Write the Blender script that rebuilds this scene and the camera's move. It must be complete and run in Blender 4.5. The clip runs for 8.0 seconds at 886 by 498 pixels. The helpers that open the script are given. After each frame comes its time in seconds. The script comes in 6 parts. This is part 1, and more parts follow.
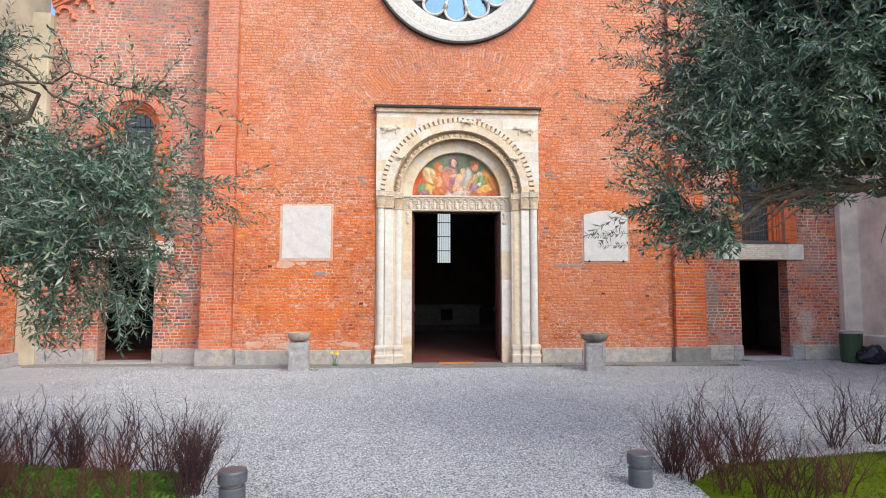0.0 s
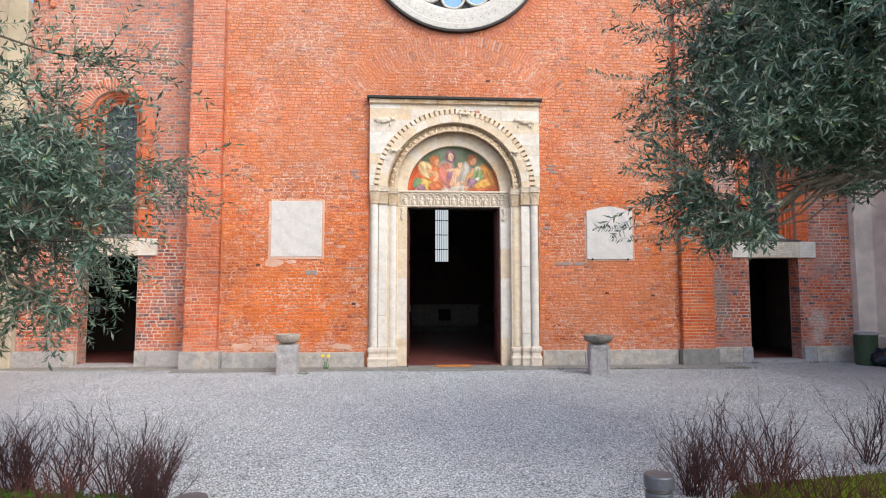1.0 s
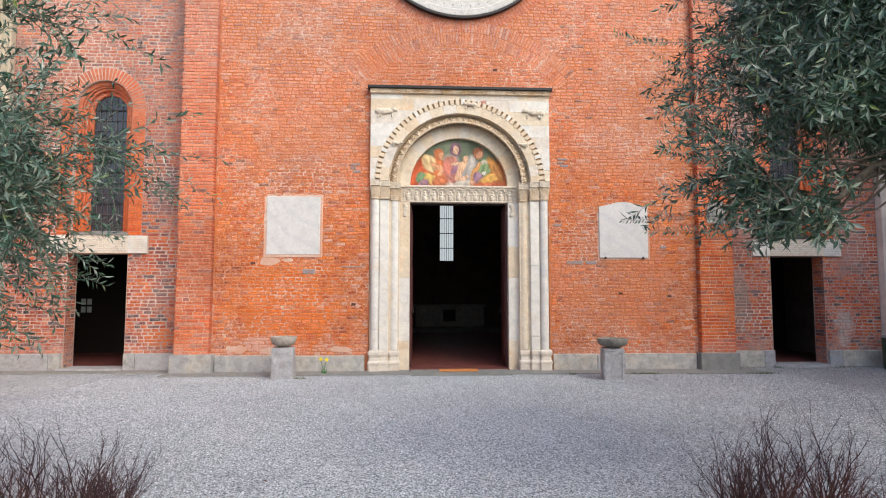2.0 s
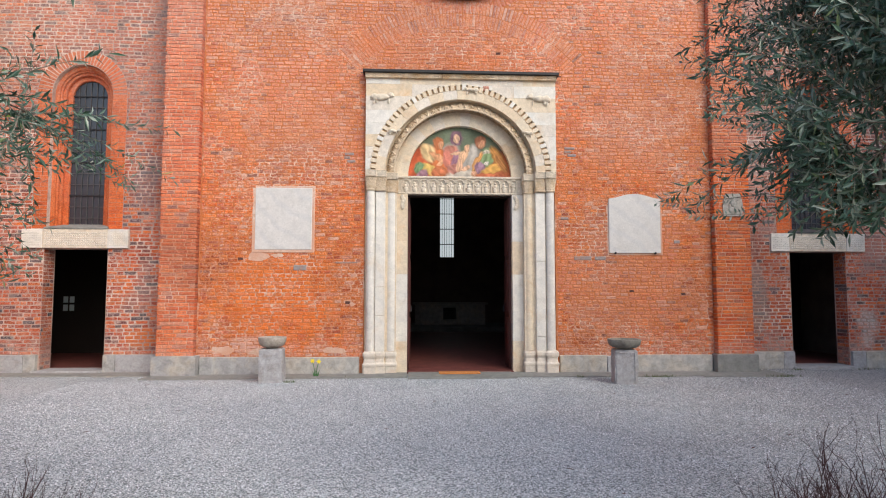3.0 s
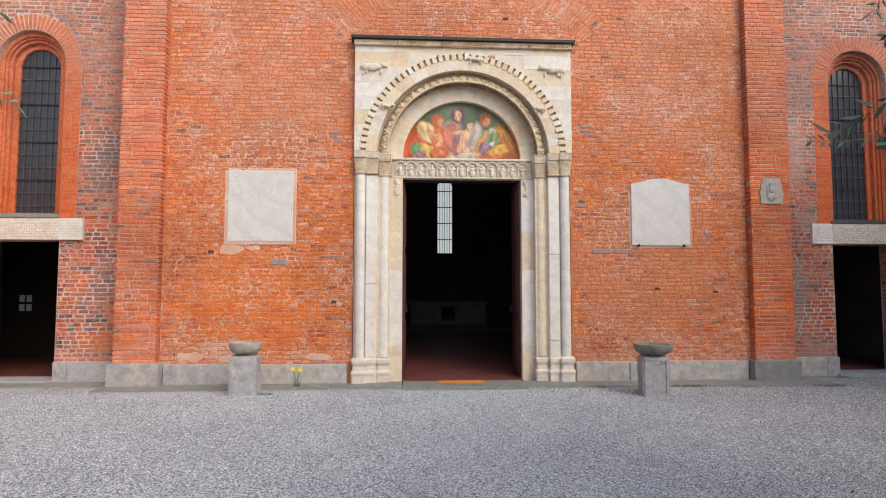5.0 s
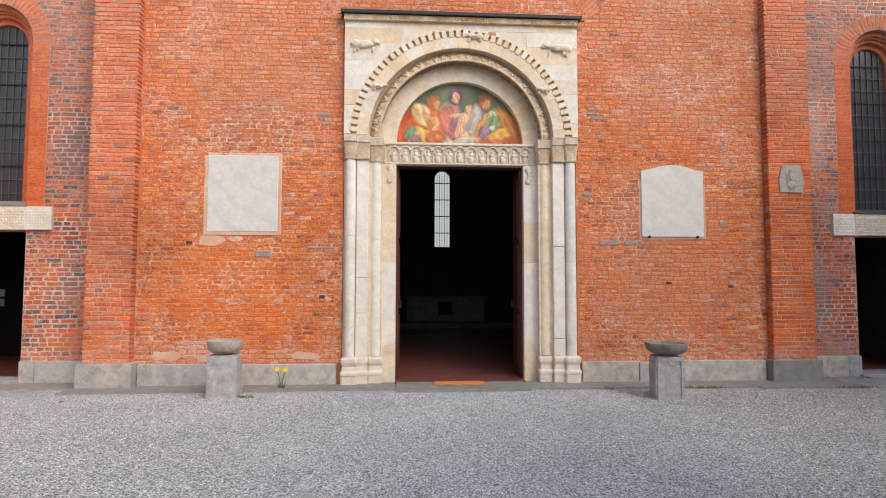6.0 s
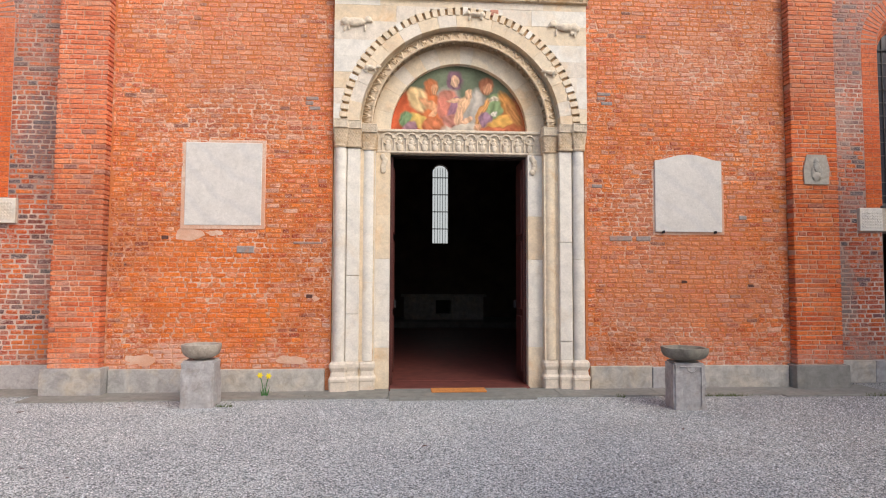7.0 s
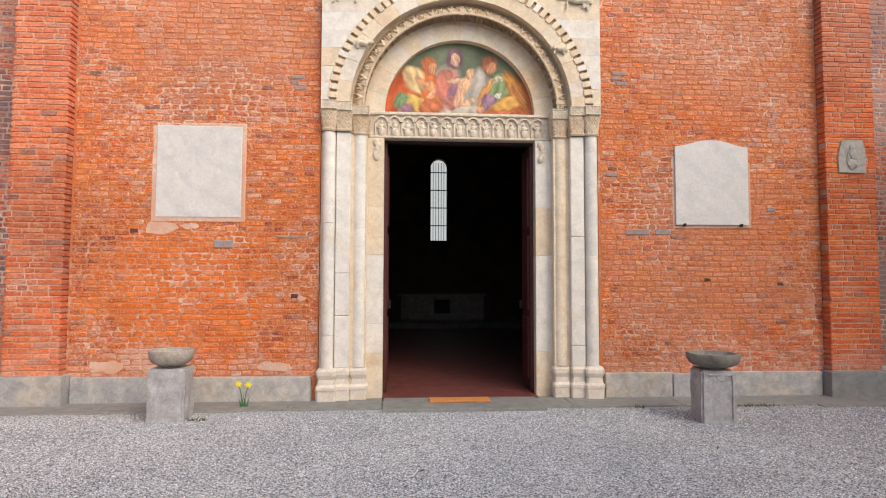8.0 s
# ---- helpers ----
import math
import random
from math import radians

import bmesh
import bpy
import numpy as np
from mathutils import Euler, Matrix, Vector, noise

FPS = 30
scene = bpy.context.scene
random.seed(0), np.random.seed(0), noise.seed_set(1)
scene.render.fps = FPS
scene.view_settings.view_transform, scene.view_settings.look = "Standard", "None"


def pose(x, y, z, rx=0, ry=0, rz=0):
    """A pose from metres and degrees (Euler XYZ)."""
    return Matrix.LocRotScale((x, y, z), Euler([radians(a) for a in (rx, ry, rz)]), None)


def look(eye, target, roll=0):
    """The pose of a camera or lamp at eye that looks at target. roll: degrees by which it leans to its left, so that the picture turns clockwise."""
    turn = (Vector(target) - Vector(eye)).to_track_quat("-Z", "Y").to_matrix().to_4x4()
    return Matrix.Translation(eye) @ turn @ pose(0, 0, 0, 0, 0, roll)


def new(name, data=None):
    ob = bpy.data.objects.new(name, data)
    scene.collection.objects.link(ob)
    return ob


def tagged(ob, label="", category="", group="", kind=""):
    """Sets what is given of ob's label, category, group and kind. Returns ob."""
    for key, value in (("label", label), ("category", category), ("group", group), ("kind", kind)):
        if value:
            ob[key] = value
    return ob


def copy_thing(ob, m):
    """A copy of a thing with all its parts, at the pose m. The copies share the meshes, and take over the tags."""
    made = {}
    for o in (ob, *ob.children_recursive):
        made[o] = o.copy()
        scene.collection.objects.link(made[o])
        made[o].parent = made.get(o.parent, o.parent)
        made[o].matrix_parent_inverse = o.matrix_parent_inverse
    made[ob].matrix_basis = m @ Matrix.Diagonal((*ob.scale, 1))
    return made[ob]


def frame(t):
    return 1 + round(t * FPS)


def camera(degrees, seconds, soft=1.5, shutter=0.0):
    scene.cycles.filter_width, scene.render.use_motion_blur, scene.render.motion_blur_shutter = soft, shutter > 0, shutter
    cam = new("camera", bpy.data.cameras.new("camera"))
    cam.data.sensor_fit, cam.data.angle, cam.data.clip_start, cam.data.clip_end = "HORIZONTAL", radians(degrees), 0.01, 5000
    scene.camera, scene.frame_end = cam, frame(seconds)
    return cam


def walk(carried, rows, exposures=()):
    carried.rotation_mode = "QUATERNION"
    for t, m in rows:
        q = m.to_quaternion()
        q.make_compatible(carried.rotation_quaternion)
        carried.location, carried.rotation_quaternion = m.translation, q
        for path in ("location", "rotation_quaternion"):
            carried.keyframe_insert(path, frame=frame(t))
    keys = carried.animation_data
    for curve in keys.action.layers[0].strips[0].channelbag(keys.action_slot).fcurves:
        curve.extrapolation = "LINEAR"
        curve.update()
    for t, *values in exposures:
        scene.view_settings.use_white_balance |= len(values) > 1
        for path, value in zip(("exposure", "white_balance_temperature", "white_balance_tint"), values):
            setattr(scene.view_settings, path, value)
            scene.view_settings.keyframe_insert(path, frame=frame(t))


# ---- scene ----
cam = camera(73.6, 8.0, soft=1.1)
METRES, EYE, TILT, LEAN, TURN = 5.639, 1.57, 0.0, 0.0, -3.5
ROWS = [
    (0.0, 0.0, 0.0, 0.0, 0.0, 4.33, 0.01),
    (0.5, 0.0018, 0.0538, -0.0027, -0.04, 4.28, 0.07),
    (1.0, 0.0094, 0.106, 0.0006, -0.1, 4.28, 0.04),
    (1.5, 0.01, 0.1621, 0.002, 0.27, 4.34, -0.02),
    (3.0, 0.0126, 0.3522, 0.0032, 0.43, 3.99, -0.05),
    (3.5, 0.0089, 0.4167, 0.0014, 0.38, 4.04, -0.01),
    (4.0, 0.0069, 0.4802, 0.0017, 0.32, 4.04, -0.06),
    (4.5, 0.002, 0.542, 0.002, 0.19, 3.99, -0.03),
    (6.0, 0.0023, 0.7273, -0.0023, -0.18, 3.37, -0.09),
    (6.5, 0.0085, 0.7893, -0.0004, -0.25, 3.2, -0.1),
    (7.0, 0.004, 0.8536, 0.0019, -0.36, 3.07, -0.19),
    (7.5, 0.0028, 0.9252, 0.0022, -0.49, 3.04, -0.09),
    (8.0, 0.0026, 0.9977, -0.0006, -0.53, 2.98, -0.16),
]
walk(cam, [(t, pose(0, 0, EYE, TILT, LEAN, TURN) @ pose(METRES * x, METRES * y, METRES * z, 90 + pitch, roll, yaw)) for t, x, y, z, yaw, pitch, roll in ROWS],
     exposures=[(0.0, 0.18, 5900, 6), (4.5, -0.14, 6000, 7), (8.0, -0.04, 6300, 9)])

# ---- light: bright hazy sky, soft sun from the right behind the camera ----
SUN_ELEV, SUN_AZ = 41.0, 144.0
world = bpy.data.worlds.new("sky")
scene.world = world
world.use_nodes = True
wn, wl = world.node_tree.nodes, world.node_tree.links
sky = wn.new("ShaderNodeTexSky")
sky.sky_type, sky.sun_disc = "NISHITA", False
sky.sun_elevation, sky.sun_rotation = radians(SUN_ELEV), radians(SUN_AZ)
sky.air_density, sky.dust_density, sky.ozone_density = 1.0, 4.0, 1.0
wl.new(sky.outputs[0], wn["Background"].inputs[0])
wn["Background"].inputs[1].default_value = 0.25
sun = new("sun", bpy.data.lights.new("sun", "SUN"))
sun.data.energy, sun.data.angle, sun.data.color = 0.72, radians(75), (1.0, 0.89, 0.76)
sun_way = Vector((math.sin(radians(SUN_AZ)) * math.cos(radians(SUN_ELEV)), math.cos(radians(SUN_AZ)) * math.cos(radians(SUN_ELEV)), math.sin(radians(SUN_ELEV))))
sun.matrix_world = look(sun_way * 60, (0, 0, 0))


# ---- materials ----
class Mat:
    """A small builder for node materials."""

    def __init__(self, name, rough=0.85, metal=0.0, spec=0.4):
        self.m = bpy.data.materials.new(name)
        self.m.use_nodes = True
        self.n, self.l = self.m.node_tree.nodes, self.m.node_tree.links
        self.b = self.n["Principled BSDF"]
        self.b.inputs["Roughness"].default_value = rough
        self.b.inputs["Metallic"].default_value = metal
        self.b.inputs["Specular IOR Level"].default_value = spec
        self.pos = self.n.new("ShaderNodeNewGeometry").outputs["Position"]

    def put(self, socket, value):
        if isinstance(value, bpy.types.NodeSocket):
            self.l.new(value, socket)
        elif isinstance(value, (tuple, list)) and len(value) == 3 and socket.type == "RGBA":
            socket.default_value = (*value, 1)
        else:
            socket.default_value = value

    def noise(self, scale, detail=4.0, rough=0.55, stretch=None, warp=0.0):
        n = self.n.new("ShaderNodeTexNoise")
        n.inputs["Scale"].default_value, n.inputs["Detail"].default_value, n.inputs["Roughness"].default_value = scale, detail, rough
        n.inputs["Distortion"].default_value = warp
        self.l.new(self.stretched(stretch), n.inputs["Vector"])
        return n.outputs["Fac"]

    def stretched(self, stretch, turn=(0, 0, 0)):
        if stretch is None:
            return self.pos
        m = self.n.new("ShaderNodeMapping")
        m.inputs["Scale"].default_value = stretch
        m.inputs["Rotation"].default_value = turn
        self.l.new(self.pos, m.inputs["Vector"])
        return m.outputs[0]

    def voronoi(self, scale, out="Color", feature="F1"):
        n = self.n.new("ShaderNodeTexVoronoi")
        n.feature = feature
        n.inputs["Scale"].default_value = scale
        self.l.new(self.pos, n.inputs["Vector"])
        return n.outputs[out]

    def ramp(self, fac, *stops):
        r = self.n.new("ShaderNodeValToRGB")
        e = r.color_ramp.elements
        while len(e) < len(stops):
            e.new(0.5)
        for el, (p, c) in zip(e, stops):
            el.position = p
            el.color = (c, c, c, 1) if isinstance(c, (int, float)) else (*c, 1)
        self.l.new(fac, r.inputs[0])
        return r.outputs[0]

    def mix(self, fac, a, b, mode="MIX"):
        m = self.n.new("ShaderNodeMix")
        m.data_type, m.blend_type = "RGBA", mode
        self.put(m.inputs[0], fac), self.put(m.inputs[6], a), self.put(m.inputs[7], b)
        return m.outputs[2]

    def maths(self, op, a, b=0.0):
        m = self.n.new("ShaderNodeMath")
        m.operation = op
        self.put(m.inputs[0], a), self.put(m.inputs[1], b)
        return m.outputs[0]

    def own(self):
        """One random number for each loose piece, be it an object or an island of a joined mesh."""
        g, o = self.n.new("ShaderNodeNewGeometry"), self.n.new("ShaderNodeObjectInfo")
        return self.maths("FRACT", self.maths("ADD", g.outputs["Random Per Island"], o.outputs["Random"]))

    def axis(self, i):
        s = self.n.new("ShaderNodeSeparateXYZ")
        self.l.new(self.pos, s.inputs[0])
        return s.outputs[i]

    def bump(self, height, distance=0.004, strength=0.6):
        b = self.n.new("ShaderNodeBump")
        b.inputs["Distance"].default_value, b.inputs["Strength"].default_value = distance, strength
        self.put(b.inputs["Height"], height)
        self.l.new(b.outputs[0], self.b.inputs["Normal"])

    def done(self, colour, rough=None):
        self.put(self.b.inputs["Base Color"], colour)
        if rough is not None:
            self.put(self.b.inputs["Roughness"], rough)
        return self.m


def brick_material(name, palette, wash, wash_amount, tone=(0.76, 1.10), grime=0.0, stains=()):
    m = Mat(name, 0.92, spec=0.2)
    base = m.ramp(m.own(), *palette)
    grain = m.ramp(m.noise(55, 5, 0.7), (0.25, tone[0]), (0.75, tone[1]))
    col = m.mix(0.75, base, grain, "MULTIPLY")
    patch = m.ramp(m.noise(0.55, 4, 0.6), (0.34, (0.62, 0.58, 0.62)), (0.5, (1.0, 1.0, 1.0)), (0.66, (1.15, 0.90, 0.72)))
    col = m.mix(0.8, col, patch, "MULTIPLY")
    smear = m.maths("MULTIPLY", m.ramp(m.noise(14, 6, 0.75, (0.7, 1, 1.5), 0.6), (0.5, 0.0), (0.62, 1.0)), m.ramp(m.noise(1.3, 3), (0.4, 0.15), (0.65, 1.0)))
    col = m.mix(m.maths("MULTIPLY", smear, wash_amount), col, wash)
    mid = m.ramp(m.noise(30, 6, 0.72, (0.8, 1, 1.4), 0.4), (0.36, (0.52, 0.40, 0.36)), (0.5, (1.0, 1.0, 1.0)), (0.64, (1.22, 1.20, 1.10)))
    col = m.mix(0.9, col, mid, "MULTIPLY")
    blotch = m.ramp(m.noise(4.2, 5, 0.68, (0.7, 1, 1.5)), (0.36, (0.78, 0.60, 0.52)), (0.5, (1.0, 1.0, 1.0)), (0.64, (1.08, 1.14, 1.25)))
    col = m.mix(0.65, col, blotch, "MULTIPLY")
    high = m.maths("MULTIPLY", m.ramp(m.maths("ADD", m.maths("MULTIPLY", m.axis(2), 0.1), m.maths("MULTIPLY", m.noise(0.8, 4), 0.5)), (0.55, 0.0), (1.0, 1.0)), 0.55)
    salts = m.maths("MULTIPLY", m.ramp(m.maths("ADD", m.maths("MULTIPLY", m.axis(2), -0.55), m.noise(2.6, 5, 0.7)), (0.12, 0.0), (0.32, 1.0)), 0.6)
    bloom = m.maths("MULTIPLY", m.maths("MAXIMUM", high, salts), m.ramp(m.noise(19, 5, 0.72), (0.40, 0.2), (0.60, 1.0)))
    col = m.mix(bloom, col, (0.60, 0.39, 0.32))
    flecks = m.ramp(m.noise(46, 6, 0.75, None, 0.8), (0.55, 0.0), (0.60, 1.0))
    col = m.mix(m.maths("MULTIPLY", flecks, wash_amount * 0.75), col, wash)
    if grime:
        soot = m.ramp(m.noise(1.1, 6, 0.66, None, 0.5), (0.53, 0.0), (0.61, grime))
        col = m.mix(soot, col, m.ramp(m.noise(17, 5, 0.7), (0.35, (0.13, 0.115, 0.115)), (0.65, (0.34, 0.29, 0.27))))
    ragged = m.maths("MULTIPLY", m.maths("SUBTRACT", m.noise(3.4, 6, 0.7, None, 0.6), 0.5), 2.6)
    for (sx, sz), (rx, rz), tint, amount in stains:
        du = m.maths("DIVIDE", m.maths("SUBTRACT", m.axis(0), sx), rx)
        dv = m.maths("DIVIDE", m.maths("SUBTRACT", m.axis(2), sz), rz)
        away = m.maths("SQRT", m.maths("ADD", m.maths("MULTIPLY", du, du), m.maths("MULTIPLY", dv, dv)))
        inside = m.ramp(m.maths("ADD", away, ragged), (0.60, 1.0), (1.0, 0.0))
        speckle = m.ramp(m.noise(21, 5, 0.7), (0.34, 0.35), (0.56, 1.0))
        col = m.mix(m.maths("MULTIPLY", m.maths("MULTIPLY", inside, speckle), amount), col, tint)
    dots = m.ramp(m.noise(38, 2, 0.5), (0.66, 0.0), (0.72, 1.0))
    col = m.mix(m.maths("MULTIPLY", dots, 0.35), col, (0.10, 0.05, 0.04))
    m.bump(m.maths("ADD", m.noise(70, 5, 0.7), m.maths("MULTIPLY", m.noise(16, 3), 1.4)), 0.006, 0.75)
    return m.done(col)


def mortar_material(name, a, b, c):
    m = Mat(name, 0.95, spec=0.15)
    col = m.mix(m.ramp(m.noise(11, 6, 0.72, None, 0.8), (0.45, 0.0), (0.58, 1.0)), a, b)
    col = m.mix(m.ramp(m.noise(0.9, 4), (0.40, 0.0), (0.54, 0.9)), col, c)
    col = m.mix(0.5, col, m.ramp(m.noise(90, 3, 0.7), (0.3, 0.7), (0.7, 1.2)), "MULTIPLY")
    m.bump(m.noise(80, 4, 0.7), 0.004, 0.6)
    return m.done(col)


def stone_material(name, a, b, stain, rough=0.75, vein=0.0, scale=1.0, stain_at=0.55, mottle=0.7):
    m = Mat(name, rough, spec=0.35)
    own = m.own()
    col = m.mix(own, a, b)
    col = m.mix(m.ramp(m.noise(2.6 * scale, 6, 0.62, warp=0.6), (stain_at, 0.0), (stain_at + 0.22, 0.85)), col, stain)
    if vein:
        v = m.n.new("ShaderNodeTexWave")
        v.inputs["Scale"].default_value, v.inputs["Distortion"].default_value, v.inputs["Detail"].default_value = 0.9, 7.0, 4.0
        m.l.new(m.stretched((1, 1, 1), (0.3, 0.9, 0.2)), v.inputs["Vector"])
        col = m.mix(m.maths("MULTIPLY", m.ramp(v.outputs["Fac"], (0.0, 1.0), (0.3, 0.0)), vein), col, (0.42, 0.43, 0.46))
    col = m.mix(0.55, col, m.ramp(m.noise(34, 6, 0.75), (0.3, 0.78), (0.7, 1.14)), "MULTIPLY")
    col = m.mix(mottle, col, m.ramp(m.noise(7.5 * scale, 6, 0.7, None, 0.5), (0.34, 0.70), (0.66, 1.16)), "MULTIPLY")
    pits = m.ramp(m.noise(60, 3, 0.6), (0.66, 0.0), (0.74, 0.5))
    col = m.mix(pits, col, (0.20, 0.17, 0.14))
    m.bump(m.maths("ADD", m.noise(45, 5, 0.7), m.noise(9, 4)), 0.005, 0.5)
    return m.done(col)


BRICK_NAVE = brick_material("old orange brick", [(0.0, (0.45, 0.105, 0.035)), (0.10, (0.57, 0.140, 0.036)), (0.30, (0.66, 0.165, 0.028)), (0.48, (0.60, 0.19, 0.065)),
                                                 (0.66, (0.72, 0.205, 0.034)), (0.78, (0.60, 0.25, 0.15)), (0.86, (0.54, 0.125, 0.05)), (0.90, (0.31, 0.080, 0.045)), (0.93, (0.66, 0.38, 0.27)), (0.985, (0.42, 0.15, 0.09)), (1.0, (0.14, 0.06, 0.05))], (0.68, 0.49, 0.38), 0.8,
                            stains=(((-2.4, 1.45), (1.25, 1.2), (0.72, 0.17, 0.018), 0.6), ((4.5, 1.7), (1.7, 1.6), (0.56, 0.25, 0.16), 0.5), ((4.6, 4.6), (1.3, 1.0), (0.60, 0.29, 0.19), 0.4),
                                    ((-2.2, 5.0), (1.5, 1.2), (0.60, 0.27, 0.17), 0.4), ((0.6, 6.3), (2.2, 0.5), (0.60, 0.15, 0.04), 0.4), ((-2.9, 0.55), (0.6, 0.22), (0.62, 0.42, 0.34), 0.7)))
BRICK_AISLE = brick_material("old red brick", [(0.0, (0.30, 0.070, 0.042)), (0.22, (0.54, 0.120, 0.036)), (0.42, (0.40, 0.09, 0.050)), (0.64, (0.64, 0.165, 0.036)),
                                               (0.78, (0.52, 0.16, 0.08)), (0.88, (0.21, 0.085, 0.080)), (0.95, (0.13, 0.10, 0.11)), (1.0, (0.08, 0.075, 0.085))], (0.60, 0.48, 0.42), 0.7, grime=0.45,
                             stains=(((-5.02, 3.75), (0.34, 0.62), (0.16, 0.14, 0.15), 0.85), ((-5.0, 0.62), (0.36, 0.20), (0.58, 0.17, 0.05), 0.8), ((7.28, 1.45), (0.30, 0.75), (0.22, 0.19, 0.175), 0.8),
                                     ((7.30, 4.10), (0.34, 0.75), (0.54, 0.37, 0.31), 0.5), ((9.62, 0.85), (0.26, 0.42), (0.56, 0.49, 0.44), 0.85), ((9.8, 2.6), (0.5, 0.8), (0.42, 0.27, 0.23), 0.6), ((7.15, 2.55), (0.28, 0.5), (0.15, 0.10, 0.10), 0.6)))
BRICK_PILASTER = brick_material("restored red brick", [(0.0, (0.54, 0.135, 0.055)), (0.3, (0.68, 0.20, 0.075)), (0.6, (0.60, 0.16, 0.068)), (0.82, (0.72, 0.26, 0.115)),
                                                       (0.94, (0.54, 0.25, 0.17)), (0.985, (0.36, 0.14, 0.10)), (1.0, (0.26, 0.14, 0.12))], (0.62, 0.40, 0.31), 0.5)
BRICK_RESTORED = brick_material("restored orange brick", [(0.0, (0.54, 0.105, 0.032)), (0.3, (0.67, 0.165, 0.038)), (0.6, (0.60, 0.13, 0.036)), (0.85, (0.72, 0.20, 0.045)),
                                                          (0.97, (0.52, 0.17, 0.09)), (1.0, (0.36, 0.12, 0.08))], (0.66, 0.38, 0.26), 0.35)
BRICK_JAMB = brick_material("smooth orange brick", [(0.0, (0.58, 0.130, 0.036)), (0.5, (0.66, 0.165, 0.046)), (1.0, (0.55, 0.115, 0.036))], (0.62, 0.26, 0.14), 0.35)
MORTAR_NAVE = mortar_material("reddish lime mortar", (0.47, 0.17, 0.075), (0.66, 0.47, 0.36), (0.50, 0.165, 0.055))
MORTAR_AISLE = mortar_material("pale lime mortar", (0.52, 0.38, 0.31), (0.66, 0.53, 0.45), (0.36, 0.24, 0.20))
MORTAR_PILASTER = mortar_material("pink lime mortar", (0.60, 0.38, 0.28), (0.70, 0.51, 0.41), (0.52, 0.26, 0.16))
MORTAR_PALE = mortar_material("pale patch mortar", (0.68, 0.52, 0.42), (0.56, 0.38, 0.28), (0.60, 0.34, 0.23))
MARBLE = stone_material("weathered cream marble", (0.74, 0.63, 0.47), (0.68, 0.54, 0.37), (0.64, 0.42, 0.22), 0.6, 0.08, mottle=0.5)
MARBLE_GREY = stone_material("white grey marble", (0.76, 0.71, 0.62), (0.70, 0.66, 0.59), (0.66, 0.56, 0.43), 0.55, 0.10, 0.7, mottle=0.45)
MARBLE_PALE = stone_material("pale weathered marble", (0.73, 0.65, 0.54), (0.68, 0.60, 0.50), (0.66, 0.48, 0.30), 0.65, 0.05, 1.2, mottle=0.5)
MARBLE_OCHRE = stone_material("ochre stained marble", (0.50, 0.34, 0.19), (0.46, 0.31, 0.18), (0.36, 0.22, 0.12), 0.75)
MARBLE_CARVED = stone_material("carved cream marble", (0.70, 0.61, 0.48), (0.66, 0.57, 0.45), (0.56, 0.42, 0.27), 0.75, 0.0, 2.0)
MARBLE_ROLL = stone_material("carved ochre marble", (0.66, 0.53, 0.38), (0.62, 0.49, 0.34), (0.52, 0.36, 0.20), 0.75, 0.0, 2.0, 0.46)
MARBLE_CORNICE = stone_material("cornice marble with ochre crust", (0.66, 0.55, 0.41), (0.60, 0.47, 0.31), (0.48, 0.29, 0.12), 0.75, 0.0, 1.0, 0.44)
PLAQUE = stone_material("veined white marble", (0.64, 0.605, 0.56), (0.62, 0.59, 0.55), (0.58, 0.545, 0.50), 0.5, 0.2, mottle=0.3)
GREY_STONE = stone_material("grey granite", (0.49, 0.465, 0.42), (0.36, 0.355, 0.35), (0.54, 0.47, 0.37), 0.8, 0.0, 0.9, 0.48, 1.0)
DARK_STONE = stone_material("dark grey stone", (0.27, 0.26, 0.24), (0.23, 0.23, 0.21), (0.34, 0.31, 0.25), 0.85)
PED_STONE = stone_material("light grey stone", (0.43, 0.42, 0.42), (0.40, 0.39, 0.39), (0.32, 0.29, 0.26), 0.8, 0.0, 2.0, 0.5)
BASIN_STONE = stone_material("brown grey stone", (0.25, 0.225, 0.18), (0.22, 0.21, 0.18), (0.11, 0.10, 0.085), 0.8, 0.0, 2.5, 0.5)
BASIN_PALE = stone_material("pale brown stone", (0.42, 0.37, 0.31), (0.36, 0.34, 0.30), (0.22, 0.19, 0.15), 0.8, 0.0, 2.5, 0.52)
ODD_STONE = stone_material("mixed grey stone", (0.34, 0.24, 0.20), (0.30, 0.27, 0.26), (0.44, 0.20, 0.12), 0.85, 0.0, 3.0, 0.5)
ROSE_STONE = stone_material("white limestone", (0.60, 0.57, 0.52), (0.58, 0.55, 0.51), (0.46, 0.41, 0.34), 0.7, 0.0, 1.5, 0.6)


def plain(name, colour, rough=0.6, metal=0.0, grain=12.0, spread=0.25, bump=0.002, spec=0.4):
    m = Mat(name, rough, metal, spec)
    dark, light = tuple(c * (1 - spread) for c in colour), tuple(min(1, c * (1 + spread)) for c in colour)
    col = m.mix(m.ramp(m.noise(grain, 5, 0.65), (0.3, 0.0), (0.7, 1.0)), dark, light)
    col = m.mix(0.4, col, m.ramp(m.noise(grain * 0.12, 3), (0.3, 0.75), (0.7, 1.2)), "MULTIPLY")
    m.bump(m.noise(grain * 3, 4, 0.7), bump, 0.5)
    return m.done(col)


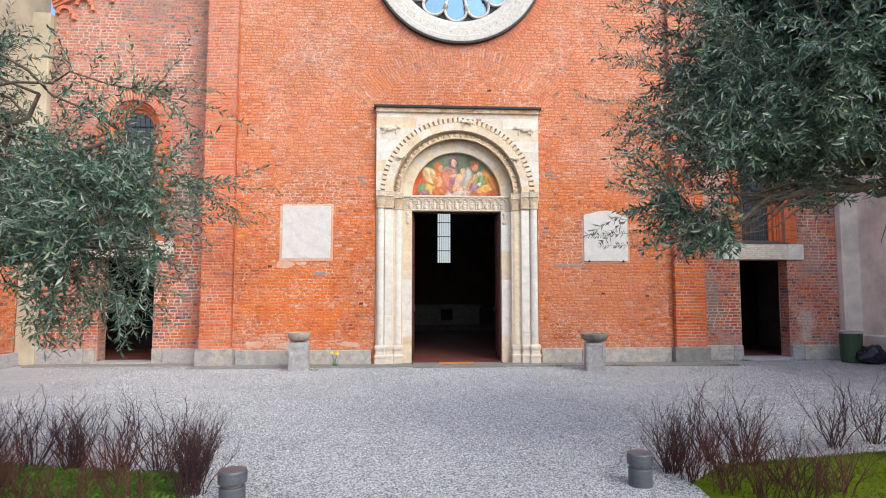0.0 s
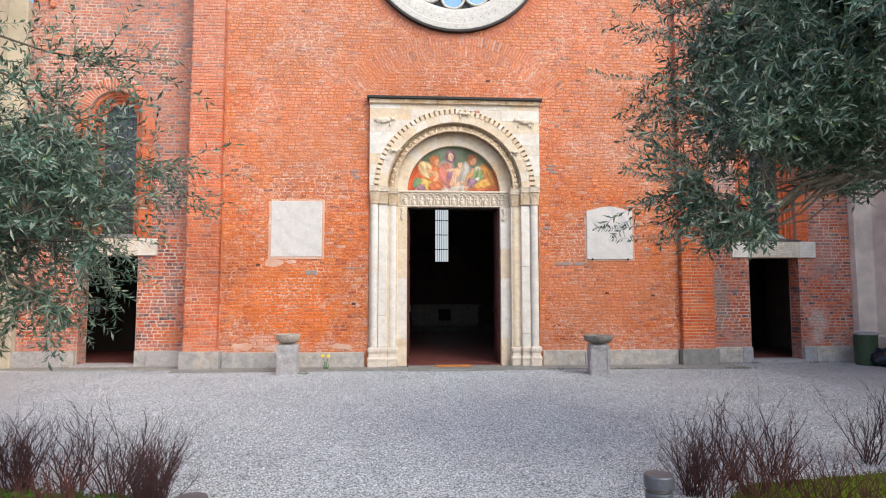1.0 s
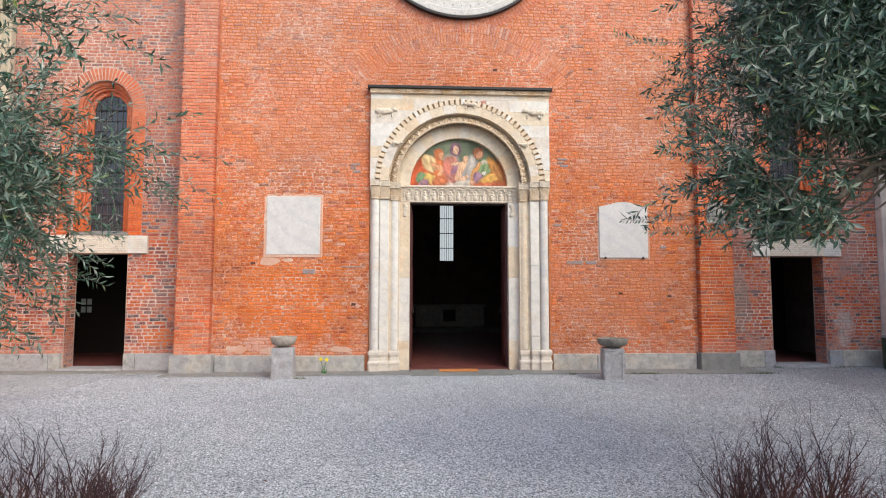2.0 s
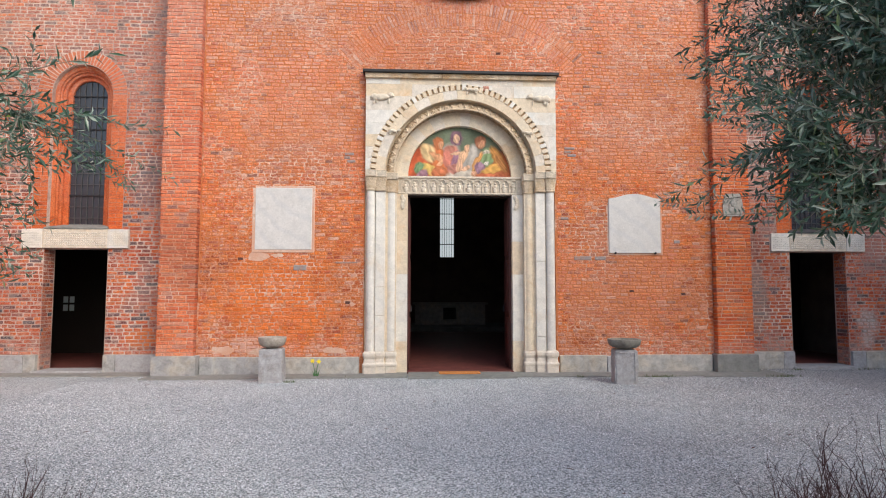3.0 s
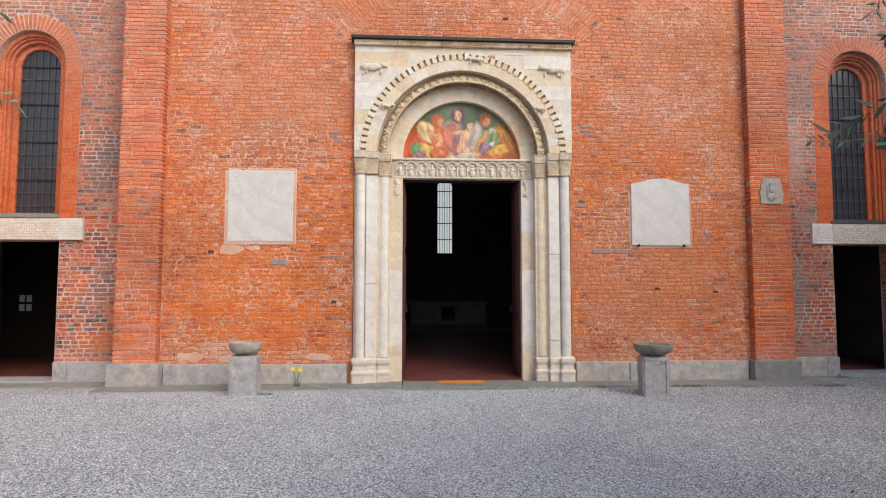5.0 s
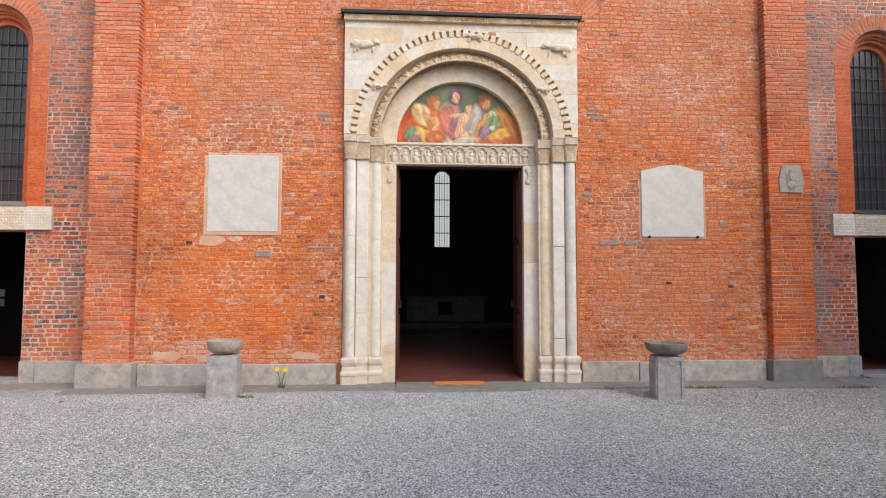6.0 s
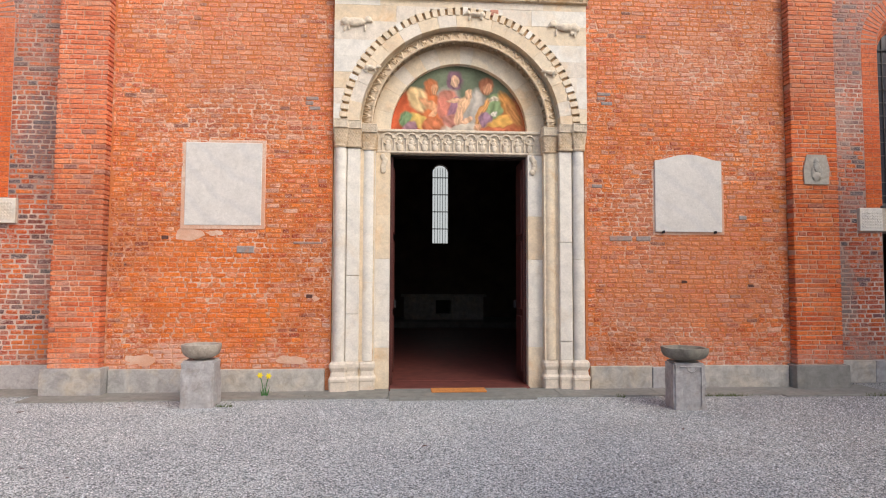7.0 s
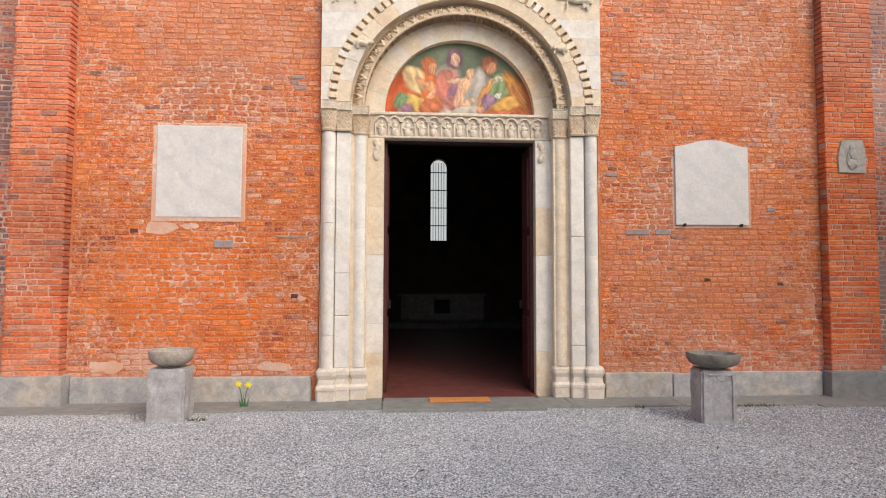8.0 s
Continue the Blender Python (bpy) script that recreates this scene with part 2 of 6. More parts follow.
IRON = plain("black iron", (0.03, 0.03, 0.033), 0.55, 0.5)
LEAD = plain("grey lead sheet", (0.10, 0.10, 0.10), 0.6, 0.3)
FLASHING_AND_SHADE = plain("black metal flashing and rim shadow", (0.025, 0.023, 0.022), 0.5, 0.2)
WOOD_RED = plain("dark red brown wood", (0.07, 0.018, 0.014), 0.5, 0.0, 20)
WOOD_SHADED = plain("brown wood with indoor shade in its colour", (0.022, 0.014, 0.011), 0.6, 0.0, 20)
PLASTER_BEIGE = plain("stained beige plaster", (0.70, 0.60, 0.51), 0.95, 0.0, 1.6, 0.22, 0.004, 0.2)
PLASTER_CREAM = plain("cream plaster", (0.46, 0.40, 0.30), 0.95, 0.0, 1.6, 0.2, 0.004, 0.2)
PLASTER_SHADED = plain("church plaster with indoor shade in its colour", (0.20, 0.155, 0.13), 0.95, 0.0, 2, 0.2, 0.003, 0.2)
FLOOR_RED = plain("worn red terracotta", (0.15, 0.045, 0.036), 0.55, 0.0, 5, 0.3)
MAT_COIR = plain("orange coir", (0.55, 0.22, 0.06), 0.95, 0.0, 120, 0.35, 0.004)
BOLLARD = plain("grey painted metal", (0.115, 0.125, 0.14), 0.45, 0.3, 30, 0.12, 0.0005)
BIN_GREEN = plain("dark green plastic", (0.035, 0.060, 0.030), 0.5, 0.0, 8, 0.2)
BAG = plain("black plastic film", (0.012, 0.014, 0.022), 0.25, 0.0, 8, 0.2, 0.006)
BARK = plain("grey olive bark", (0.13, 0.105, 0.08), 0.95, 0.0, 25, 0.4, 0.01)
TWIG = plain("olive twig bark", (0.20, 0.19, 0.15), 0.9, 0.0, 40, 0.3)
SHRUB = plain("red brown twig bark", (0.050, 0.022, 0.022), 0.85, 0.0, 30, 0.45)
SHRUB_RED = plain("red twig bark", (0.085, 0.030, 0.024), 0.85, 0.0, 30, 0.4)
STEM_GREEN = plain("green stem", (0.06, 0.17, 0.05), 0.6, 0.0, 30, 0.2)
PETAL = plain("yellow petal", (0.85, 0.68, 0.02), 0.6, 0.0, 30, 0.15)


def leaf_material():
    m = Mat("olive leaf", 0.42, spec=0.55)
    # pale stops: silvery undersides, brightened further to imitate highlights on the leaves
    col = m.ramp(m.own(), (0.0, (0.030, 0.070, 0.044)), (0.36, (0.066, 0.125, 0.085)), (0.66, (0.105, 0.165, 0.122)), (0.82, (0.20, 0.25, 0.205)), (0.95, (0.36, 0.40, 0.34)), (1.0, (0.16, 0.22, 0.05)))
    col = m.mix(0.6, col, m.ramp(m.noise(1.5, 3), (0.3, (0.70, 0.82, 0.80)), (0.7, (1.30, 1.22, 1.02))), "MULTIPLY")
    return m.done(col)


def grass_material(name, a, b, c):
    m = Mat(name, 0.8, spec=0.12)
    return m.done(m.mix(m.ramp(m.noise(2.2, 4), (0.4, 0.0), (0.62, 1.0)), m.ramp(m.own(), (0.0, a), (0.8, b), (1.0, c)), b))


def gravel_material():
    m = Mat("grey gravel", 0.9, spec=0.25)
    cells = m.n.new("ShaderNodeTexVoronoi")
    cells.inputs["Scale"].default_value = 92
    m.l.new(m.pos, cells.inputs["Vector"])
    sep = m.n.new("ShaderNodeSeparateColor")
    m.l.new(cells.outputs["Color"], sep.inputs[0])
    col = m.ramp(sep.outputs[0], (0.0, (0.11, 0.125, 0.134)), (0.25, (0.43, 0.475, 0.50)), (0.6, (0.70, 0.75, 0.775)), (0.82, (0.83, 0.865, 0.88)), (1.0, (0.93, 0.945, 0.94)))
    # shade between the stones is painted as dark cell rims
    gaps = m.ramp(cells.outputs["Distance"], (0.40, 1.0), (0.80, 0.24))
    col = m.mix(1.0, col, gaps, "MULTIPLY")
    col = m.mix(0.8, col, m.ramp(m.noise(0.7, 5, 0.6), (0.3, (0.84, 0.84, 0.86)), (0.7, (1.12, 1.11, 1.08))), "MULTIPLY")
    # darker and browner towards +x, broken up by noise
    right_tint = m.ramp(m.maths("ADD", m.maths("MULTIPLY", m.axis(0), 0.09), m.noise(0.9, 5, 0.62)), (0.62, 0.0), (1.0, 0.62))
    col = m.mix(right_tint, col, m.mix(0.75, col, (0.62, 0.54, 0.50), "MULTIPLY"))
    m.bump(m.maths("SUBTRACT", 1.0, cells.outputs["Distance"]), 0.011, 0.9)
    return m.done(col)


def pebble_material():
    m = Mat("gravel stone", 0.85, spec=0.3)
    col = m.ramp(m.own(), (0.0, (0.12, 0.135, 0.15)), (0.25, (0.43, 0.47, 0.495)), (0.6, (0.69, 0.735, 0.76)), (0.85, (0.87, 0.885, 0.91)), (1.0, (0.95, 0.95, 0.94)))
    return m.done(m.mix(0.5, col, m.ramp(m.noise(150, 3), (0.3, 0.75), (0.7, 1.2)), "MULTIPLY"))


def fresco_material():
    m = Mat("fresco", 0.8, spec=0.2)
    a = m.n.new("ShaderNodeAttribute")
    a.attribute_name = "paint"
    col = m.mix(0.55, a.outputs["Color"], m.ramp(m.noise(11, 6, 0.7, warp=1.0), (0.25, 0.50), (0.75, 1.15)), "MULTIPLY")
    m.bump(m.noise(60, 4), 0.002, 0.4)
    return m.done(col)


def glass_material(name, colour, rough, metal):
    m = Mat(name, rough, metal, 0.9)
    m.bump(m.noise(3.0, 2), 0.004, 0.25)
    return m.done(m.mix(m.noise(2.0, 3), tuple(c * 0.7 for c in colour), colour))


LEAF, GRAVEL, PEBBLE, FRESCO = leaf_material(), gravel_material(), pebble_material(), fresco_material()
GRASS = grass_material("bed grass", (0.035, 0.085, 0.010), (0.075, 0.19, 0.018), (0.10, 0.065, 0.04))
LAWN = grass_material("mossy lawn", (0.055, 0.085, 0.004), (0.105, 0.145, 0.005), (0.17, 0.165, 0.015))
MOSS = grass_material("moss", (0.05, 0.07, 0.01), (0.07, 0.10, 0.015), (0.09, 0.10, 0.02))
GLASS_DARK = glass_material("dark leaded glass", (0.035, 0.042, 0.055), 0.25, 0.0)
# rose glass: blue metallic base colour imitates reflected sky
GLASS_ROSE = glass_material("glass coloured for the sky reflection", (0.17, 0.29, 0.43), 0.18, 0.75)
GAP = plain("shaded brick gap", (0.10, 0.045, 0.035), 0.95, 0.0, 20, 0.4)


def daylight_pane():
    m = Mat("daylit frosted glass", 0.4)
    # emission stands in for daylight behind the glass
    m.b.inputs["Emission Color"].default_value = (0.95, 0.97, 0.94, 1)
    m.b.inputs["Emission Strength"].default_value = 0.62
    return m.done((0.6, 0.65, 0.66))


PANE_DAY = daylight_pane()
# same pane with a much weaker daylight glow, for the lobby door
PANE_DIM = daylight_pane()
PANE_DIM.name = "dim frosted glass"
PANE_DIM.node_tree.nodes["Principled BSDF"].inputs["Emission Strength"].default_value = 0.011


# ---- mesh helpers ----
def origin(ob):
    p = Vector((0, 0, 0))
    while ob is not None:
        p += ob.location
        ob = ob.parent
    return p


def thing(name, place, label, category, group="", kind=""):
    ob = new(name)
    ob.location = place
    ob.empty_display_size = 0.1
    return tagged(ob, label, category, group, kind)


def mesh_of(name, bm, material, smooth=False):
    bmesh.ops.recalc_face_normals(bm, faces=bm.faces[:])
    me = bpy.data.meshes.new(name)
    bm.to_mesh(me)
    bm.free()
    me.materials.append(material)
    if smooth:
        for p in me.polygons:
            p.use_smooth = True
        me.set_sharp_from_angle(angle=radians(42))
    return me


def part(name, bm, material, parent, label="", smooth=False):
    """One mesh object under parent; bm is in world coordinates."""
    if parent is not None:
        bmesh.ops.translate(bm, verts=bm.verts[:], vec=-origin(parent))
    ob = new(name, mesh_of(name, bm, material, smooth))
    ob.parent = parent
    if label:
        tagged(ob, label)
    return ob


def single(name, bm, material, label, category, kind="", group="", smooth=False):
    return tagged(part(name, bm, material, None, "", smooth), label, category, group, kind)


def raw(name, verts, faces, material, parent=None, smooth=False):
    me = bpy.data.meshes.new(name)
    me.from_pydata(verts, [], faces)
    me.materials.append(material)
    if smooth:
        me.polygons.foreach_set("use_smooth", [True] * len(me.polygons))
    ob = new(name, me)
    ob.parent = parent
    return ob


def box(bm, x0, x1, y0, y1, z0, z1, bevel=0.0, jitter=0.0, segs=1):
    vs = [bm.verts.new((x, y, z)) for x in (x0, x1) for y in (y0, y1) for z in (z0, z1)]
    fs = [bm.faces.new([vs[i] for i in q]) for q in ((0, 1, 3, 2), (4, 6, 7, 5), (0, 4, 5, 1), (2, 3, 7, 6), (0, 2, 6, 4), (1, 5, 7, 3))]
    if jitter:
        for v in vs:
            v.co += Vector([random.uniform(-jitter, jitter) for _ in range(3)])
    if bevel:
        es = {e for f in fs for e in f.edges}
        bmesh.ops.bevel(bm, geom=list(es), offset=bevel, segments=segs, affect="EDGES", profile=0.6)
    return bm


def prism(bm, pts, y0, y1):
    """A polygon of (x, z) points drawn out from y0 to y1."""
    a = [bm.verts.new((x, y0, z)) for x, z in pts]
    b = [bm.verts.new((x, y1, z)) for x, z in pts]
    bm.faces.new(a), bm.faces.new(b[::-1])
    for i in range(len(pts)):
        j = (i + 1) % len(pts)
        bm.faces.new((a[i], b[i], b[j], a[j]))
    return bm


def lathe(bm, profile, cx, cy, n=24, wobble=None):
    rings = []
    for r, z in profile:
        ring = []
        for i in range(n):
            a = 2 * math.pi * i / n
            k = wobble(a, z) if wobble else 1.0
            ring.append(bm.verts.new((cx + r * k * math.cos(a), cy + r * k * math.sin(a), z)))
        rings.append(ring)
    for p, q in zip(rings, rings[1:]):
        for i in range(n):
            bm.faces.new((p[i], p[(i + 1) % n], q[(i + 1) % n], q[i]))
    bm.faces.new(rings[0][::-1]), bm.faces.new(rings[-1])
    return bm


def arc_block(bm, cx, cz, r0, r1, a0, a1, y0, y1, n=3, bevel=0.0):
    """A voussoir between two radii and two angles (degrees from +x towards +z)."""
    an = [radians(a0 + (a1 - a0) * i / n) for i in range(n + 1)]
    pts = [(cx + r1 * math.cos(a), cz + r1 * math.sin(a)) for a in an] + [(cx + r0 * math.cos(a), cz + r0 * math.sin(a)) for a in reversed(an)]
    before = set(bm.edges)
    prism(bm, pts, y0, y1)
    if bevel:
        front = [e for e in bm.edges if e not in before and abs(e.verts[0].co.y - y0) < 1e-6 and abs(e.verts[1].co.y - y0) < 1e-6]
        bmesh.ops.bevel(bm, geom=front, offset=bevel, segments=1, affect="EDGES")
    return bm


def sweep(bm, path, section, closed=False):
    """A cross-section of (out, depth) offsets swept along points (x, z, nx, nz), with out along the normal."""
    rings = [[bm.verts.new((x + nx * o, d, z + nz * o)) for o, d in section] for x, z, nx, nz in path]
    k = len(section)
    pairs = list(zip(rings, rings[1:])) + ([(rings[-1], rings[0])] if closed else [])
    for p, q in pairs:
        for i in range(k):
            bm.faces.new((p[i], p[(i + 1) % k], q[(i + 1) % k], q[i]))
    if not closed:
        bm.faces.new(rings[0]), bm.faces.new(rings[-1][::-1])
    return bm


def arch_path(cx, spring, r, bottom, n=20):
    """Jamb, round arch and jamb; the normal points away from the opening."""
    p = [(cx + r, bottom, 1, 0)]
    for i in range(n + 1):
        a = math.pi * i / n
        p.append((cx + r * math.cos(a), spring + r * math.sin(a), math.cos(a), math.sin(a)))
    return p + [(cx - r, bottom, -1, 0)]


def tubes(lines, sides=3):
    """Verts and faces of many tapered tubes; each line is a list of (point, radius)."""
    verts, faces = [], []
    for line in lines:
        base = len(verts)
        for i, (p, r) in enumerate(line):
            q = line[min(i + 1, len(line) - 1)][0] - line[max(i - 1, 0)][0]
            q = q.normalized() if q.length > 1e-9 else Vector((0, 0, 1))
            u = q.orthogonal().normalized()
            v = q.cross(u)
            for k in range(sides):
                a = 2 * math.pi * k / sides
                verts.append(p + (u * math.cos(a) + v * math.sin(a)) * r)
        for i in range(len(line) - 1):
            for k in range(sides):
                a, b = base + i * sides + k, base + i * sides + (k + 1) % sides
                faces.append((a, b, b + sides, a + sides))
        faces.append(tuple(base + (len(line) - 1) * sides + k for k in range(sides)))
    return verts, faces


def pierced_wall(name, x0, x1, z0, z1, y0, y1, holes, material, top=None):
    """A wall of real thickness from y0 (front) to y1; holes are (centre, half width, bottom, spring, radius or 0)."""
    bm = bmesh.new()
    xs = {x0, x1}
    for c, h, b, s, r in holes:
        xs |= {c - h, c + h}
        if r:
            xs |= {c - h * math.cos(math.pi * i / 28) for i in range(29)}
    xs = sorted(x for x in xs if x0 - 1e-6 <= x <= x1 + 1e-6)
    height = top or (lambda x: z1)

    def edge(hole, x):
        c, h, b, s, r = hole
        if not r:
            return b, s
        k = math.sqrt(max(0.0, h * h - (x - c) ** 2))
        return (s - k, s + k) if b is None else (b, s + k)

    def quad(*p):
        bm.faces.new([bm.verts.new(q) for q in p])

    for a, b in zip(xs, xs[1:]):
        if b - a < 1e-5:
            continue
        mid = (a + b) / 2
        cuts = []
        for low, high in sorted([(edge(h, a), edge(h, b)) for h in holes if abs(mid - h[0]) < h[1]], key=lambda e: e[0][0]):
            if cuts and abs(cuts[-1][0][1] - low[0]) < 1e-4 and abs(cuts[-1][1][1] - high[0]) < 1e-4:
                cuts[-1] = ((cuts[-1][0][0], low[1]), (cuts[-1][1][0], high[1]))
            else:
                cuts.append((low, high))
        la, lb = z0, z0
        for (ba, ta), (bb, tb) in cuts + [((height(a), None), (height(b), None))]:
            if ba - la > 1e-5 or bb - lb > 1e-5:
                for y in (y0, y1):
                    quad((a, y, la), (b, y, lb), (b, y, bb), (a, y, ba))
            quad((a, y0, ba), (b, y0, bb), (b, y1, bb), (a, y1, ba))
            if ta is not None:
                quad((a, y0, ta), (b, y0, tb), (b, y1, tb), (a, y1, ta))
                la, lb = ta, tb
    for c, h, b, s, r in holes:
        if b is not None:
            for x in (c - h, c + h):
                quad((x, y0, b), (x, y1, b), (x, y1, s), (x, y0, s))
    for x in (x0, x1):
        quad((x, y0, z0), (x, y1, z0), (x, y1, height(x)), (x, y0, height(x)))
    bmesh.ops.remove_doubles(bm, verts=bm.verts[:], dist=1e-4)
    return part(name, bm, material, None)


# ---- plan ----
WALL, PIL, AISLE, PORTAL, DOOR = 13.42, 13.28, 13.80, 13.30, 13.66
CX, SPRING = 1.15, 3.84
ROSE_X, ROSE_Z, ROSE_R = 1.19, 9.44, 2.02
SIDES = ((-6.30, -1), (8.60, 1))  # centre of each aisle bay
NAVE_L, NAVE_R = -3.83, 6.15
AISLE_END_L, AISLE_END_R = -8.16, 10.46

# ---- ground ----
bm = bmesh.new()
vs = [bm.verts.new(p) for p in ((-400, -400, 0), (400, -400, 0), (400, 400, 0), (-400, 400, 0))]
bm.faces.new(vs)
single("ground", bm, GRAVEL, "grey crushed gravel courtyard before the church", "gravel", "structure")

# ---- church walls (mortar bodies; the bricks are laid onto them at the end of the file) ----
nave_wall = tagged(pierced_wall("wall_west", NAVE_L, NAVE_R, 0.0, 12.4, WALL, WALL + 0.62,
                                [(CX, 1.86, 0.0, 3.9, 0), (CX, 1.60, 3.9, 3.9, 1.60), (ROSE_X, ROSE_R - 0.1, None, ROSE_Z, 1)], MORTAR_NAVE),
                   "old orange brick nave front with reddish lime joints", "wall", "", "structure")


def roof_left(x):
    return 8.30 + 0.53 * (x - AISLE_END_L)


def roof_right(x):
    return 8.30 + 0.53 * (AISLE_END_R - x)


aisle_walls = []
for (c, s), a, b, top in ((SIDES[0], AISLE_END_L, NAVE_L - 0.06, roof_left), (SIDES[1], NAVE_R + 0.06, AISLE_END_R, roof_right)):
    w = pierced_wall("wall_aisle_south" if s > 0 else "wall_aisle_north", a, b, 0.0, 9, AISLE, AISLE + 0.37,
                     [(c, 0.60, 0.0, 2.39, 0), (c, 0.58, 2.80, 5.47, 0.58)], MORTAR_AISLE, top)
    aisle_walls.append(tagged(w, "old dark red brick aisle front with pale mortar", "wall", "", "structure"))

pilasters = []
for a, b in ((-4.51, NAVE_L), (NAVE_R, 6.87)):
    bm = box(bmesh.new(), a + 0.02, b - 0.02, PIL - 0.001, AISLE + 0.3, 0.0, 12.4)
    pilasters.append(single("brick_pilaster", bm, MORTAR_PILASTER, "tall red brick pilaster strip with long regular courses", "pilaster", "structure", "pilasters of the church front"))

# nave and aisles behind the front: plain closed rooms, their dimness put into dark colours
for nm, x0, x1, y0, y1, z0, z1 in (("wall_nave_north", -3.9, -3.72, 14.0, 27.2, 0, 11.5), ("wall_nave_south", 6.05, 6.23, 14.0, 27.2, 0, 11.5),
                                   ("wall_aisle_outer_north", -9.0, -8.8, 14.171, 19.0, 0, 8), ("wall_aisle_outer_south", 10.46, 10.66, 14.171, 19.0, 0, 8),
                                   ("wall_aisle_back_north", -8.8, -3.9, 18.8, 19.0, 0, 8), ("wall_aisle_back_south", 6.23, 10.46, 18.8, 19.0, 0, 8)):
    single(nm, box(bmesh.new(), x0, x1, y0, y1, z0, z1), PLASTER_SHADED, "plastered inside wall of the church, coloured dark for indoor shade", "wall", "structure")
back = pierced_wall("wall_apse", -3.9, 6.23, 0, 11.5, 27.2, 27.6, [(1.72, 0.30, 3.0, 5.72, 0.30)], PLASTER_SHADED)
tagged(back, "plastered apse wall coloured dark for indoor shade, with one narrow window", "wall", "", "structure")
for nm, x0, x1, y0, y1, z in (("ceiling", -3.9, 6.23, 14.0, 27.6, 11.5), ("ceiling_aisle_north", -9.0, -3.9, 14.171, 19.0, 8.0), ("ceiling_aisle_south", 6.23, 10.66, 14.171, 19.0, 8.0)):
    single(nm, box(bmesh.new(), x0, x1, y0, y1, z, z + 0.15), WOOD_SHADED, "dark timber ceiling inside the church", "ceiling", "structure")
floor = single("floor", box(bmesh.new(), -3.72, 6.05, 14.05, 27.2, -0.05, 0.04), FLOOR_RED, "worn red terracotta church floor", "floor", "structure")
for nm, a, b in (("floor_aisle_north", -8.8, -3.9), ("floor_aisle_south", 6.23, 10.46)):
    single(nm, box(bmesh.new(), a, b, 14.171, 18.8, -0.05, 0.05), FLOOR_RED, "red terracotta aisle floor", "floor", "structure")

# ---- plinth stones and paving strip ----
plinth = thing("plinth", (0, WALL, 0), "grey stone plinth blocks along the church front", "plinth", "", "structure")


def plinth_run(x0, x1, front, back_y, top, cuts, mats):
    edges = [x0, *cuts, x1]
    for i, (a, b) in enumerate(zip(edges, edges[1:])):
        bm = box(bmesh.new(), a + 0.004, b - 0.004, front + random.uniform(-0.008, 0.008), back_y, 0.0, top + random.uniform(-0.012, 0.012), 0.014, 0.004, 2)
        part("plinth_stone", bm, mats[i % len(mats)], plinth)


plinth_run(-3.75, -0.78, 13.345, WALL + 0.02, 0.33, (-2.35, -2.28), (GREY_STONE, PED_STONE, GREY_STONE))
plinth_run(3.06, 6.08, 13.345, WALL + 0.02, 0.33, (3.98, 4.32), (GREY_STONE, PED_STONE, GREY_STONE))
plinth_run(-4.57, -3.755, 13.19, WALL + 0.01, 0.37, (), (GREY_STONE,))
plinth_run(6.085, 6.92, 13.19, WALL + 0.01, 0.36, (), (DARK_STONE,))
plinth_run(-8.20, -6.92, 13.72, AISLE + 0.02, 0.35, (-7.15,), (PED_STONE, GREY_STONE))
plinth_run(-5.69, -4.575, 13.72, AISLE + 0.02, 0.35, (-5.45,), (GREY_STONE, PED_STONE))
plinth_run(6.925, 7.99, 13.72, AISLE + 0.02, 0.35, (7.75,), (GREY_STONE, PED_STONE))
plinth_run(9.21, 10.46, 13.72, AISLE + 0.02, 0.35, (9.5,), (PED_STONE, GREY_STONE))

strip = thing("pavement", (0, 13.0, 0), "narrow grey stone paving strip along the church", "paving", "", "structure")
for a, b, f in ((-8.2, -6.9, 13.30), (-6.895, -5.6, 13.28), (-5.595, -4.62, 13.2), (-4.615, -3.2, 12.80), (-3.195, -1.5, 12.83), (-1.495, 0.13, 12.86),
                (2.13, 2.5, 12.845), (2.505, 3.9, 12.84), (3.905, 5.6, 12.82), (5.605, 7.25, 12.72)):
    part("paving_slab", box(bmesh.new(), a, b, f, AISLE - 0.05 if f > 13 else WALL + 0.05, -0.05, 0.022, 0.006, 0.003), DARK_STONE, strip)
single("doorstep", box(bmesh.new(), 0.14, 2.125, 12.72, 13.40, -0.05, 0.035, 0.008, 0.002), DARK_STONE, "flat grey stone doorstep before the portal", "step", "structure")
single("threshold", box(bmesh.new(), 0.125, 2.175, 13.405, 14.045, -0.05, 0.038, 0.004), FLOOR_RED, "worn red terracotta threshold of the main door", "threshold", "structure")
for c, s in SIDES:
    single("side_threshold", box(bmesh.new(), c - 0.66, c + 0.62, 13.64, 14.168, -0.02, 0.058, 0.008), PED_STONE, "pale stone sill of the side door", "threshold", "structure")
single("doormat", box(bmesh.new(), 0.72, 1.49, 13.06, 13.30, 0.036, 0.062, 0.006, 0.002), MAT_COIR, "thin orange coir doormat on the doorstep", "doormat")

# ---- marble portal ----
portal = thing("portal", (CX, WALL, 0), "cream marble Romanesque portal with carved arch and columns", "portal", "", "structure")
PX0, PX1, PTOP = -0.70, 3.02, 5.85
DENT0, DENT1 = 1.655, 1.762


def limit(z, r):
    d = r * r - (z - SPRING) ** 2
    return math.sqrt(d) if d > 0 else 0.0


